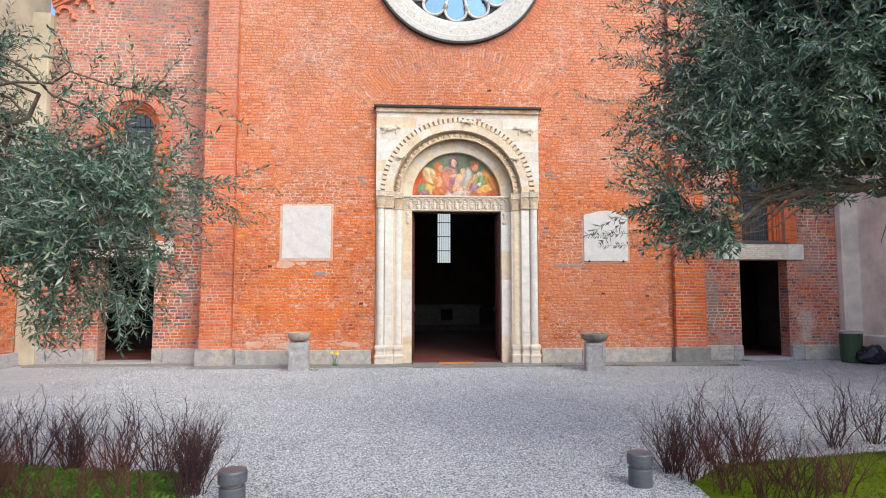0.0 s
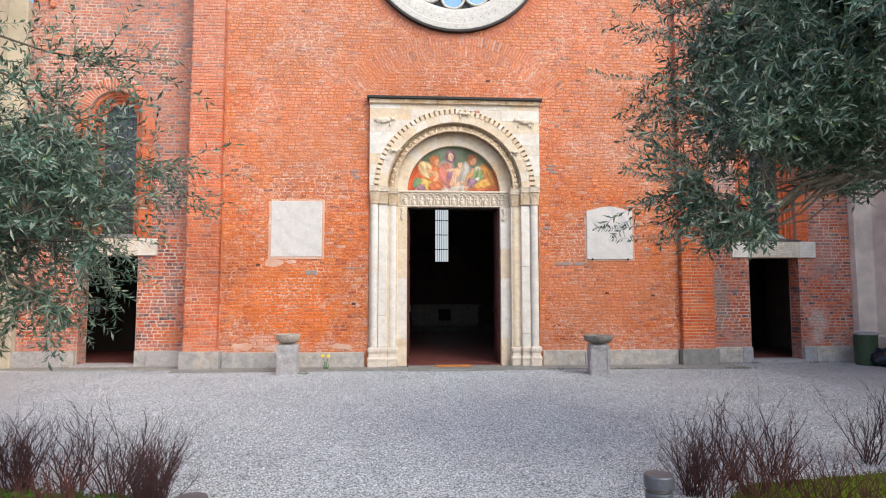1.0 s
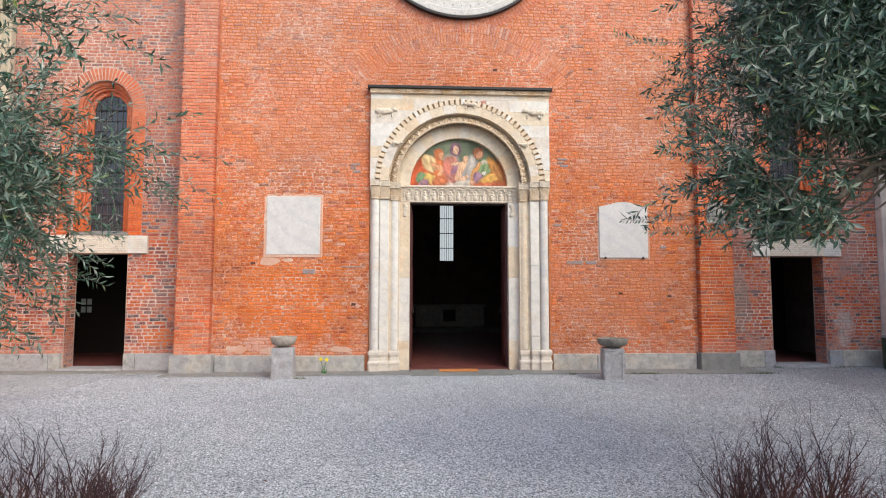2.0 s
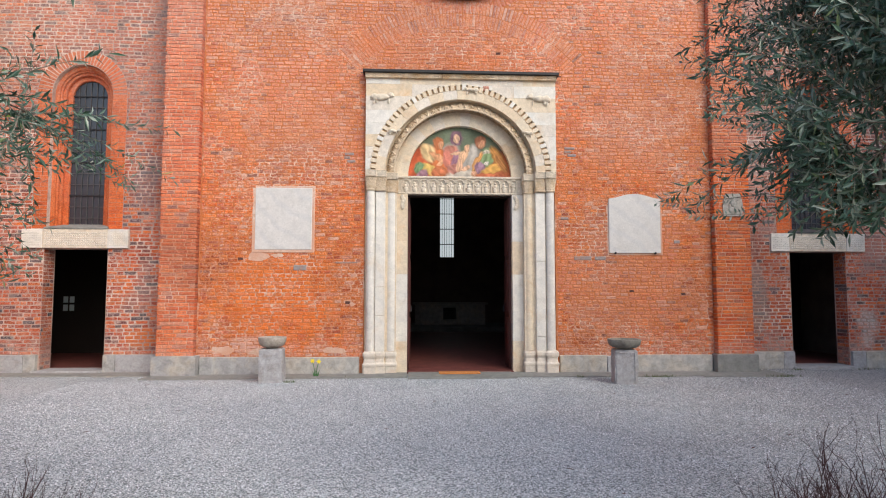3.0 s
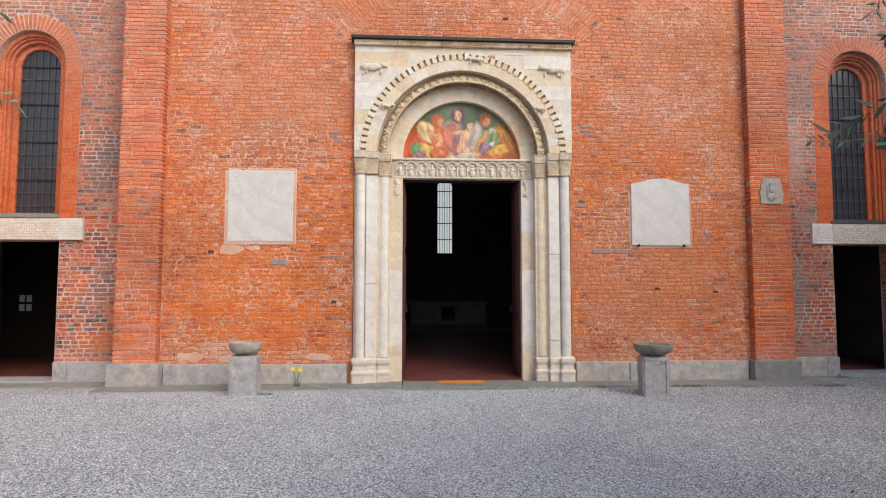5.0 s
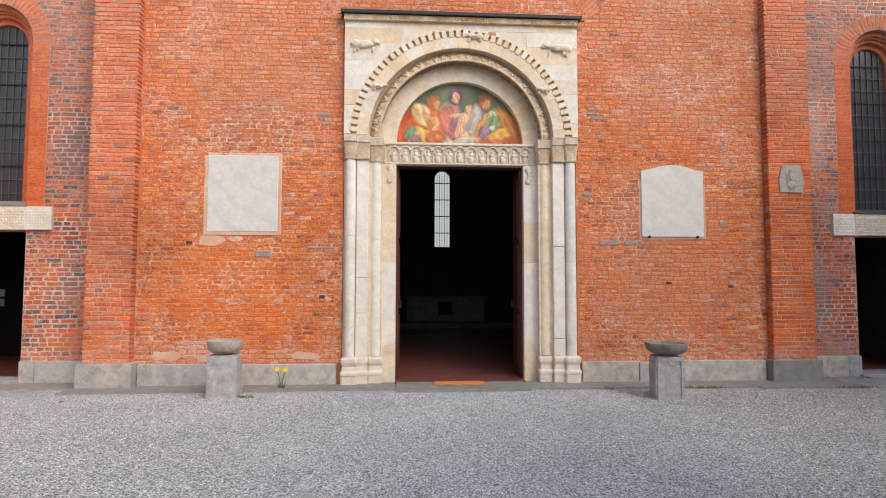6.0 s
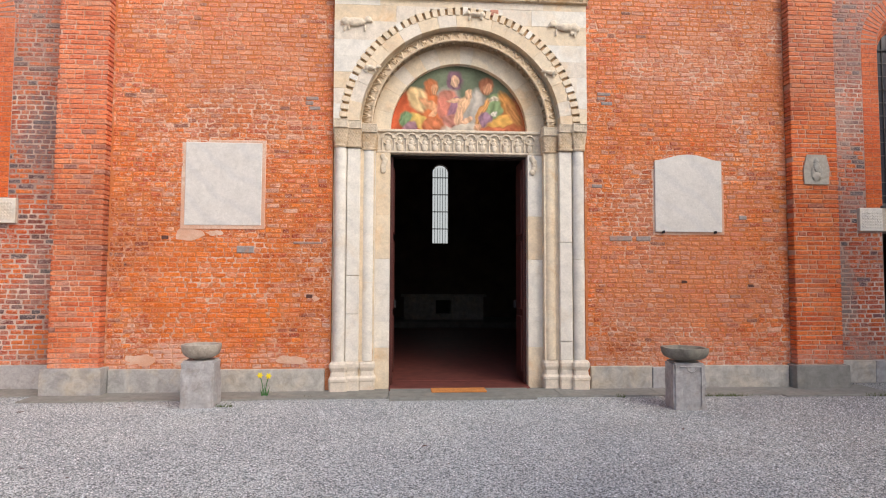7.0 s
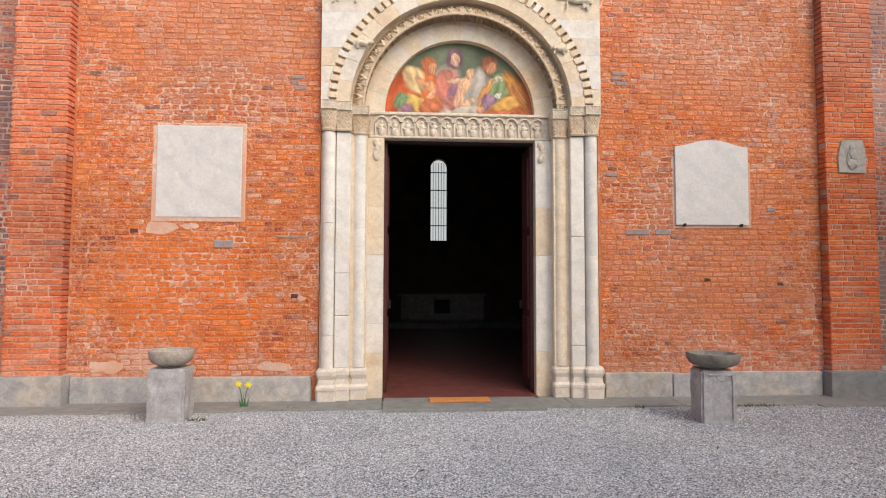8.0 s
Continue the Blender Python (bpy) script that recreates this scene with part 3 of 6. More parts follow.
# spandrel blocks round the arch
courses = [3.90, 4.13, 4.36, 4.60, 4.83, 5.08, 5.36, 5.60, 5.71]
for zi, (z0, z1) in enumerate(zip(courses, courses[1:])):
    for side in (-1, 1):
        half = (PX1 - PX0) / 2
        joints = sorted({0.0, half, *[random.uniform(0.35, 1.75) for _ in range(2 if z0 < 5 else 3)]})
        joints = [j for i, j in enumerate(joints) if i == 0 or j - joints[i - 1] > 0.16 or j == half]
        for u0, u1 in zip(joints, joints[1:]):
            zs = [z0 + 0.001 + (z1 - z0 - 0.002) * i / 8 for i in range(9)]
            inner = [max(u0 + 0.0006, limit(z, DENT1)) for z in zs]
            keep = [(z, i) for z, i in zip(zs, inner) if i < u1 - 0.006]
            if len(keep) < 2:
                continue
            pts = [(CX + 0.01 + side * i, z) for z, i in keep] + [(CX + 0.01 + side * (u1 - 0.0006), keep[-1][0]), (CX + 0.01 + side * (u1 - 0.0006), keep[0][0])]
            bm = prism(bmesh.new(), pts, PORTAL + random.uniform(-0.004, 0.004), WALL + 0.1)
            part("ashlar_block", bm, random.choice((MARBLE_PALE, MARBLE_PALE, MARBLE_GREY, MARBLE)), portal)
part("ashlar_block", box(bmesh.new(), 1.58, 1.70, PORTAL - 0.006, PORTAL + 0.05, 5.50, 5.59, 0.008), BRICK_PILASTER, portal, "small red stone inlay")
# bed behind the blocks
part("core", box(bmesh.new(), PX0 + 0.01, PX0 + 0.06, PORTAL + 0.02, WALL + 0.1, 3.9, 5.7), MARBLE, portal)
# cornice and its metal flashing
def ridge(d, wide):
    return max(0.0, 1.0 - (d / wide) ** 2)


def lattice(u, v):
    """Interlaced bands: two families of slanting ribs and a bead between them."""
    a, b = math.sin(math.pi * (u + v)), math.sin(math.pi * (u - v))
    return max(ridge(a, 0.42), ridge(b, 0.42), 0.7 * ridge(math.hypot(abs(a) - 1, abs(b) - 1), 0.35))


def relief_strip(name, x0, x1, z0, z1, y, back_y, period, amount, material, parent, label="", step=0.008):
    """A block whose front is carved all over with an interlace."""
    nx, nz = max(4, int((x1 - x0) / step)), max(4, int((z1 - z0) / step))
    v, f = [], []
    for j in range(nz + 1):
        for i in range(nx + 1):
            x, z = x0 + (x1 - x0) * i / nx, z0 + (z1 - z0) * j / nz
            rim = min(i, nx - i, j, nz - j)
            worn = 0.65 + 0.5 * noise.noise((x * 5, z * 5, y))
            h = amount * (1.0 if rim == 1 else lattice((x - x0) / period, (z - z0) / period) * worn) if rim else 0.0
            v.append((x, y - h, z))
    for j in range(nz):
        for i in range(nx):
            q = j * (nx + 1) + i
            f.append((q, q + 1, q + nx + 2, q + nx + 1))
    o = len(v)
    v.extend(((x0, y, z0), (x1, y, z0), (x1, y, z1), (x0, y, z1), (x0, back_y, z0), (x1, back_y, z0), (x1, back_y, z1), (x0, back_y, z1)))
    f.extend(tuple(o + k for k in q) for q in ((0, 1, 5, 4), (2, 3, 7, 6), (3, 0, 4, 7), (1, 2, 6, 5), (5, 6, 7, 4)))
    ob = raw(name, [Vector(p) - origin(parent) for p in v], f, material, parent)
    if label:
        tagged(ob, label)
    return ob


for i in range(5):
    a = PX0 - 0.015 + i * 0.75
    relief_strip("cornice_block", a + 0.002, a + 0.748, 5.705, 5.80, PORTAL - 0.045, WALL + 0.02, 0.045, 0.016, MARBLE_CORNICE, portal)
part("flashing", box(bmesh.new(), PX0 - 0.06, PX1 + 0.06, PORTAL - 0.10, WALL + 0.02, 5.803, 5.86, 0.006), FLASHING_AND_SHADE, portal, "thin black metal flashing and rim shadow")
for x in (PX0 - 0.10, PX1 + 0.04):
    part("flashing_hook", box(bmesh.new(), x, x + 0.06, PORTAL - 0.08, PORTAL - 0.06, 5.775, 5.79, 0.003), IRON, portal)

# dentil ring: a set-back band with square teeth
bm = bmesh.new()
sweep(bm, [(CX + DENT0 * math.cos(math.pi * i / 60), SPRING + DENT0 * math.sin(math.pi * i / 60), math.cos(math.pi * i / 60), math.sin(math.pi * i / 60)) for i in range(2, 59)],
      [(0, PORTAL + 0.036), (DENT1 - DENT0 + 0.001, PORTAL + 0.036), (DENT1 - DENT0 + 0.001, WALL), (0, WALL)])
# band is coloured darker than the teeth in front of it
part("dentil_band", bm, MARBLE_OCHRE, portal)
for i in range(46):
    a = 4.5 + 171 * i / 45
    bm = arc_block(bmesh.new(), CX, SPRING, DENT0 - 0.006, DENT1 + 0.006, a - 1.25, a + 1.25, PORTAL - 0.012 + random.uniform(-0.006, 0.006), PORTAL + 0.06, 1, 0.004)
    part("dentil", bm, MARBLE_GREY if i % 9 == 4 else MARBLE, portal)
# plain outer voussoir ring
edges = [0.0]
while edges[-1] < 171:
    edges.append(edges[-1] + random.uniform(6.5, 12))
edges = [e * 180 / edges[-1] for e in edges]
for a, b in zip(edges, edges[1:]):
    part("voussoir", arc_block(bmesh.new(), CX, SPRING, 1.475, DENT0 + 0.003, a + 0.02, b - 0.02, PORTAL + random.uniform(-0.004, 0.004), WALL + 0.05, 4, 0.003),
         random.choice((MARBLE, MARBLE, MARBLE_PALE)), portal)
# deep hollow behind it
ang = [math.pi * i / 48 for i in range(49)]
bm = sweep(bmesh.new(), [(CX + 1.44 * math.cos(a), SPRING + 1.44 * math.sin(a), math.cos(a), math.sin(a)) for a in ang],
           [(0.05, PORTAL + 0.02), (0.10, PORTAL + 0.03), (0.10, DOOR), (-0.04, DOOR), (-0.03, PORTAL + 0.20), (0.03, PORTAL + 0.17)])
part("hollow_moulding", bm, MARBLE, portal)
# carved roll with winding scrolls in real relief
def scroll(u, v):
    """Height of a winding vine: a wavy stem with a ring, a bud and leaf tips in each bend; v runs from -1 to 1."""
    cell = math.floor(u)
    side = 1 if cell % 2 else -1
    du, dv = (u - cell - 0.5) * 1.9, v - side * 0.22
    d, way = math.hypot(du, dv), math.atan2(dv, du)
    stem = ridge(v + side * 0.72 * math.cos(math.pi * (u - cell - 0.5)) , 0.16)
    ring = ridge(d - 0.42, 0.13)
    bud = ridge(d, 0.20)
    tips = ridge(d - 0.68 - 0.10 * math.sin(7 * way + cell), 0.14) * (0.5 + 0.5 * math.sin(9 * way + 2 * cell))
    edge = ridge(abs(v) - 0.93, 0.10)
    return 0.026 * max(stem, ring, bud, tips, edge) - 0.014


verts, faces = [], []
NA, NS, RT, RR = 1100, 46, 1.325, 0.118
for i in range(NA + 1):
    a = math.pi * i / NA
    for k in range(NS):
        b = math.pi * (0.10 + 1.30 * k / (NS - 1)) + math.pi * 0.30
        u, v = i / NA * 22.0, (k / (NS - 1) - 0.5) * 2
        h = scroll(a * RT / 0.128, v)
        if 4.2 < math.degrees(a) < 6.2 or abs(math.degrees(a) - 90) < 1.2:
            h = 0.012
        h += 0.004 * noise.noise((u * 3, v * 3, 0))
        rr = RR + h
        o, d = rr * math.sin(b - math.pi * 0.5), -rr * math.cos(b - math.pi * 0.5)
        verts.append((CX + (RT + o) * math.cos(a), PORTAL + 0.19 + d, SPRING + (RT + o) * math.sin(a)))
for i in range(NA):
    for k in range(NS - 1):
        q = i * NS + k
        faces.append((q, q + 1, q + NS + 1, q + NS))
roll = raw("carved_roll", [Vector(p) - origin(portal) for p in verts], faces, MARBLE_ROLL, portal, True)
tagged(roll, "carved roll moulding with winding scrolls")
# plain inner ring of voussoirs
edges = [0.0]
while edges[-1] < 168:
    edges.append(edges[-1] + random.uniform(9, 17))
edges = [e * 180 / edges[-1] for e in edges]
for a, b in zip(edges, edges[1:]):
    part("voussoir", arc_block(bmesh.new(), CX, SPRING, 1.03, 1.30, a + 0.02, b - 0.02, DOOR - 0.07 + random.uniform(-0.003, 0.003), DOOR + 0.2, 5, 0.003),
         random.choice((MARBLE, MARBLE, MARBLE, MARBLE_PALE)), portal)

# painted lunette: soft fields of colour on a half disc
LUN_R, LUN_N = 1.05, 240
# each field: centre, half width, half height, turn in degrees, colour
GROUND_TONES = ((0.0, 0.75, 0.9, 0.42, 0, (0.17, 0.20, 0.13)), (-0.88, 0.16, 0.30, 0.52, -28, (0.50, 0.11, 0.045)), (0.90, 0.12, 0.34, 0.42, 25, (0.47, 0.15, 0.06)),
                (-0.12, 0.28, 0.24, 0.42, 8, (0.52, 0.45, 0.38)), (0.24, 0.36, 0.17, 0.32, -12, (0.40, 0.36, 0.31)), (0.0, 0.05, 0.34, 0.13, 0, (0.52, 0.46, 0.38)))
LEFT_TONES = ((-0.42, 0.34, 0.20, 0.34, 14, (0.56, 0.17, 0.06)), (-0.63, 0.50, 0.15, 0.20, 20, (0.74, 0.53, 0.27)), (-0.42, 0.70, 0.105, 0.13, 18, (0.50, 0.17, 0.07)), (-0.37, 0.67, 0.060, 0.085, 10, (0.66, 0.34, 0.18)),
              (-0.42, 0.42, 0.20, 0.055, -32, (0.68, 0.34, 0.17)), (-0.34, 0.34, 0.14, 0.045, 34, (0.70, 0.37, 0.20)), (-0.56, 0.15, 0.25, 0.085, -26, (0.70, 0.48, 0.14)), (-0.82, 0.20, 0.08, 0.12, -30, (0.20, 0.30, 0.15)),
              (-0.74, 0.07, 0.13, 0.09, 20, (0.32, 0.18, 0.22)), (-0.40, 0.12, 0.15, 0.11, 10, (0.54, 0.18, 0.08)))
MID_TONES = ((-0.07, 0.82, 0.115, 0.15, 10, (0.25, 0.14, 0.18)), (-0.055, 0.80, 0.060, 0.085, 8, (0.72, 0.46, 0.30)), (-0.15, 0.52, 0.14, 0.17, 18, (0.58, 0.24, 0.17)), (-0.20, 0.36, 0.12, 0.18, 6, (0.56, 0.20, 0.14)),
             (-0.06, 0.40, 0.085, 0.17, -24, (0.33, 0.17, 0.22)), (-0.10, 0.20, 0.16, 0.10, 12, (0.50, 0.22, 0.17)), (0.07, 0.44, 0.075, 0.17, -22, (0.74, 0.46, 0.27)), (0.15, 0.62, 0.058, 0.070, 0, (0.72, 0.44, 0.26)),
             (0.0, 0.28, 0.060, 0.16, -10, (0.73, 0.44, 0.27)), (-0.06, 0.50, 0.13, 0.030, 10, (0.72, 0.45, 0.28)), (0.12, 0.20, 0.11, 0.038, 22, (0.70, 0.43, 0.27)))
RIGHT_TONES = ((0.43, 0.74, 0.095, 0.13, -14, (0.38, 0.15, 0.08)), (0.45, 0.70, 0.062, 0.085, -8, (0.62, 0.31, 0.17)), (0.56, 0.42, 0.15, 0.20, -6, (0.27, 0.36, 0.17)), (0.53, 0.55, 0.10, 0.035, 4, (0.64, 0.56, 0.42)),
               (0.76, 0.44, 0.10, 0.24, 30, (0.60, 0.28, 0.08)), (0.36, 0.34, 0.055, 0.24, -24, (0.62, 0.31, 0.11)), (0.42, 0.22, 0.10, 0.12, -20, (0.32, 0.19, 0.25)), (0.68, 0.19, 0.27, 0.085, 18, (0.68, 0.38, 0.10)),
               (0.56, 0.31, 0.055, 0.045, 0, (0.66, 0.60, 0.50)), (0.86, 0.30, 0.08, 0.20, 34, (0.54, 0.24, 0.08)), (0.62, 0.06, 0.33, 0.055, 0, (0.50, 0.15, 0.07)), (0.28, 0.09, 0.07, 0.050, 40, (0.66, 0.37, 0.22)))
verts, faces, tones = [], [], []
for j in range(LUN_N // 2 + 1):
    z = LUN_R * j / (LUN_N // 2) * 0.9995
    w = math.sqrt(max(0.0, LUN_R ** 2 - z * z))
    for i in range(LUN_N + 1):
        x = -w + 2 * w * i / LUN_N
        verts.append((CX + x, DOOR + 0.045 + 0.012 * math.sin(x * 2.1) * z, SPRING - 0.01 + z) - np.array(origin(portal)))
        col = Vector((0.30, 0.13, 0.07))
        px = x + 0.035 * noise.noise((x * 5, z * 5, 1.0)) + 0.022 * noise.noise((x * 14, z * 14, 3.0))
        pz = z + 0.035 * noise.noise((x * 5, z * 5, 5.0)) + 0.022 * noise.noise((x * 14, z * 14, 7.0))
        for ex, ez, rx, rz, tilt, c in GROUND_TONES + LEFT_TONES + MID_TONES + RIGHT_TONES:
            ct, st = math.cos(radians(tilt)), math.sin(radians(tilt))
            du, dv = ((px - ex) * ct + (pz - ez) * st) / rx, ((pz - ez) * ct - (px - ex) * st) / rz
            d = math.hypot(du, dv)
            if d > 1.16:
                continue
            k = min(1.0, (1.16 - d) / 0.30)
            fold = 1.04 + 0.60 * noise.noise((du * 2.6 + ex * 9, dv * 1.1 + du, ez * 7)) + 0.14 * dv - 0.25 * max(0.0, d - 0.55)
            col = col.lerp(Vector(c) * fold, k)
        tones.append(col)
for j in range(LUN_N // 2):
    for i in range(LUN_N):
        q = j * (LUN_N + 1) + i
        faces.append((q, q + 1, q + LUN_N + 2, q + LUN_N + 1))
fresco = raw("lunette_fresco", verts, faces, FRESCO, portal, True)
tagged(fresco, "faded painted lunette in red, green and ochre fields")
paint = fresco.data.color_attributes.new("paint", "FLOAT_COLOR", "POINT")
for i, c in enumerate(tones):
    paint.data[i].color = (*c, 1)

# carved lintel: a slab with a row of little arches over plain worn lumps
lintel = part("carved_lintel", box(bmesh.new(), -0.12, 2.42, DOOR - 0.06, DOOR + 0.06, 3.48, 3.845, 0.006), MARBLE_CARVED, portal, "carved marble lintel with small blind arches")
part("lintel_fillet", box(bmesh.new(), -0.10, 2.40, DOOR - 0.10, DOOR - 0.055, 3.80, 3.842, 0.008), MARBLE_CARVED, lintel)
part("lintel_fillet", box(bmesh.new(), -0.10, 2.40, DOOR - 0.09, DOOR - 0.055, 3.483, 3.515, 0.008), MARBLE_CARVED, lintel)
for i in range(13):
    c = 0.08 + i * 0.178
    bm = bmesh.new()
    for k in range(8):
        arc_block(bm, c, 3.705, 0.066, 0.088, k * 22.5, k * 22.5 + 22.4, DOOR - 0.095, DOOR - 0.055, 1)
    box(bm, c - 0.093, c - 0.078, DOOR - 0.09, DOOR - 0.055, 3.515, 3.70, 0.004)
    part("small_arch", bm, MARBLE_CARVED, lintel)
    bm = bmesh.new()
    lean = random.uniform(-0.02, 0.02)
    for r, dz, k in ((0.050, 0.055, 1.5), (0.042, 0.125, 1.15), (0.026, 0.185, 1.0)):
        m4 = Matrix.LocRotScale((c + lean * dz * 5 + random.uniform(-0.008, 0.008), DOOR - 0.064, 3.515 + dz), None, (1.0, 0.75, k))
        bmesh.ops.create_icosphere(bm, subdivisions=2, radius=r, matrix=m4)
    for side in (-1, 1):
        m4 = Matrix.LocRotScale((c + side * 0.035, DOOR - 0.075, 3.63 + random.uniform(-0.03, 0.02)), Euler((0, side * random.uniform(0.4, 1.2), 0)), (0.45, 0.6, 1.6))
        bmesh.ops.create_icosphere(bm, subdivisions=1, radius=0.03, matrix=m4)
    for v in bm.verts:
        v.co += Vector((0, 0.006, 0)) * noise.noise(v.co * 40) + Vector((0.005, 0, 0.005)) * noise.noise(v.co * 30)
    part("worn_lump", bm, MARBLE_CARVED, lintel, "", True)

# supports on both sides: outer half column, square strip, inner column, door jamb
def shaft(bm, x, y, r, z0, z1, n=20):
    return lathe(bm, [(r, z0), (r * 1.005, z0 + (z1 - z0) * 0.4), (r * 0.985, z1)], x, y, n)


def capital(x, y, w, d, z0, z1, round_):
    """A bell that grows square upwards, carved with interlace, under a carved slab."""
    v, f = [], []
    n, rows, top = 72, 30, z1 - 0.13
    for j in range(rows + 1):
        t = j / rows
        z = z0 + (top - z0) * t
        r = w * (0.50 + 0.11 * t * t) + (0.010 if 0.04 < t < 0.13 else 0.0)
        square = (0.15 if round_ else 0.85) + (0.8 - 0.15) * t * (1 if round_ else 0.1)
        for i in range(n):
            a = 2 * math.pi * i / n
            ca, sa = math.cos(a), math.sin(a)
            k = 1 + square * (1 / max(abs(ca), abs(sa)) - 1) * 0.9
            h = 0.020 * lattice(a * 5 / math.pi, t * 2.4) * (0.75 + 0.5 * noise.noise((a * 2, z * 9, x))) if 0.16 < t < 0.97 else 0.006
            v.append((x + (r + h) * k * ca, y + (r + h) * k * sa, z))
    for j in range(rows):
        for i in range(n):
            f.append((j * n + i, j * n + (i + 1) % n, (j + 1) * n + (i + 1) % n, (j + 1) * n + i))
    cap = raw("capital", [Vector(p) - origin(portal) for p in v], f, MARBLE_ROLL, portal, True)
    tagged(cap, "carved interlace capital")
    relief_strip("abacus", x - w * 0.57, x + w * 0.57, top + 0.001, z1, y - d * 0.66, y + d * 0.5, 0.05, 0.013, MARBLE_CARVED, cap)


def pedestal_base(x, y, w, tall):
    p = [(w * 0.62, 0.0), (w * 0.62, tall * 0.30), (w * 0.66, tall * 0.33), (w * 0.66, tall * 0.42), (w * 0.55, tall * 0.50), (w * 0.52, tall * 0.66), (w * 0.63, tall * 0.80), (w * 0.63, tall * 0.92), (w * 0.53, tall)]
    bm = bmesh.new()
    rings = []
    for r, z in p:
        rings.append([bm.verts.new((x + sx * r + random.uniform(-0.004, 0.004), y + sy * r, z + 0.022)) for sx, sy in ((-1, -0.8), (-0.8, -1), (0.8, -1), (1, -0.8), (1, 0.9), (-1, 0.9))])
    for a, b in zip(rings, rings[1:]):
        for i in range(6):
            bm.faces.new((a[i], a[(i + 1) % 6], b[(i + 1) % 6], b[i]))
    bm.faces.new(rings[0][::-1]), bm.faces.new(rings[-1])
    part("column_base", bm, MARBLE_PALE, portal, "worn moulded marble base")


for s in (-1, 1):
    ox = CX + 0.005 + s * 1.745
    qx, ix, jx = CX + s * 1.555, CX + s * 1.345, CX + s * 1.145
    cuts = [0.43, 1.15 + 0.3 * s, 2.1 - 0.2 * s, 3.50]
    for z0, z1 in zip(cuts, cuts[1:]):
        part("shaft", shaft(bmesh.new(), ox, PORTAL + 0.085, 0.086, z0 + 0.002, z1 - 0.002), MARBLE_GREY, portal, "", True)
    cuts = [0.43, 0.9 - 0.2 * s, 1.9 + 0.25 * s, 3.50]
    for z0, z1 in zip(cuts, cuts[1:]):
        part("shaft", box(bmesh.new(), qx - 0.092, qx + 0.092, PORTAL + 0.05, DOOR, z0 + 0.002, z1 - 0.002, 0.012, 0, 2), MARBLE_GREY, portal)
    cuts = [0.43, 1.35 - 0.2 * s, 2.35 + 0.1 * s, 3.50]
    for z0, z1 in zip(cuts, cuts[1:]):
        part("shaft", shaft(bmesh.new(), ix, PORTAL + 0.20, 0.102, z0 + 0.002, z1 - 0.002), MARBLE if s > 0 else MARBLE_GREY, portal, "", True)
    cuts = [0.0, 0.60, 0.98, 1.9, 2.55, 3.48]
    for z0, z1 in zip(cuts, cuts[1:]):
        part("jamb_block", box(bmesh.new(), jx - 0.112, jx + 0.112, DOOR - 0.10 + random.uniform(-0.004, 0.004), DOOR + 0.05, z0 + 0.0005, z1 - 0.0005, 0.004, 0.0005), random.choice((MARBLE, MARBLE, MARBLE_GREY)), portal)
    # a small worn carving at the head of each jamb
    bm = bmesh.new()
    for k in range(5):
        m4 = Matrix.LocRotScale((jx - s * 0.03 + random.uniform(-0.03, 0.03), DOOR - 0.105, 3.22 + 0.05 * k), None, (1.0, 0.6, 1.25))
        bmesh.ops.create_icosphere(bm, subdivisions=2, radius=0.042, matrix=m4)
    for v in bm.verts:
        v.co += Vector((1, 0.6, 1)) * 0.010 * noise.noise(v.co * 35)
    part("jamb_carving", bm, MARBLE_CARVED, portal, "small worn carving", True)
    # dark plaster colour stands in for the shade behind the jamb
    part("rebate", box(bmesh.new(), min(CX + s * 1.06, CX + s * 1.27), max(CX + s * 1.06, CX + s * 1.27), DOOR + 0.052, WALL + 0.618, 0.02, 3.9), PLASTER_SHADED, portal)
    # masonry behind the columns closing the gap to the wall
    part("backing", box(bmesh.new(), min(CX + s * 1.25, CX + s * 1.85), max(CX + s * 1.25, CX + s * 1.85), PORTAL + 0.13, WALL + 0.5, 0.02, 3.9), MARBLE, portal)
    capital(ox, PORTAL + 0.085, 0.185, 0.2, 3.50, 3.90, True)
    capital(qx, PORTAL + 0.12, 0.19, 0.2, 3.50, 3.895, False)
    capital(ix, PORTAL + 0.20, 0.21, 0.22, 3.48, 3.86, True)
    pedestal_base(ox - s * 0.0, PORTAL + 0.085, 0.20, 0.41)
    pedestal_base(qx, PORTAL + 0.13, 0.165, 0.41)
    pedestal_base(ix, PORTAL + 0.20, 0.185, 0.40)


part("rebate", box(bmesh.new(), CX - 1.27, CX + 1.27, DOOR + 0.205, WALL + 0.617, 3.50, 3.96), PLASTER_SHADED, portal)
part("door_head", box(bmesh.new(), CX - 1.055, CX + 1.055, DOOR + 0.064, DOOR + 0.20, 3.452, 3.84, 0.006), WOOD_SHADED, portal, "dark wooden door head")


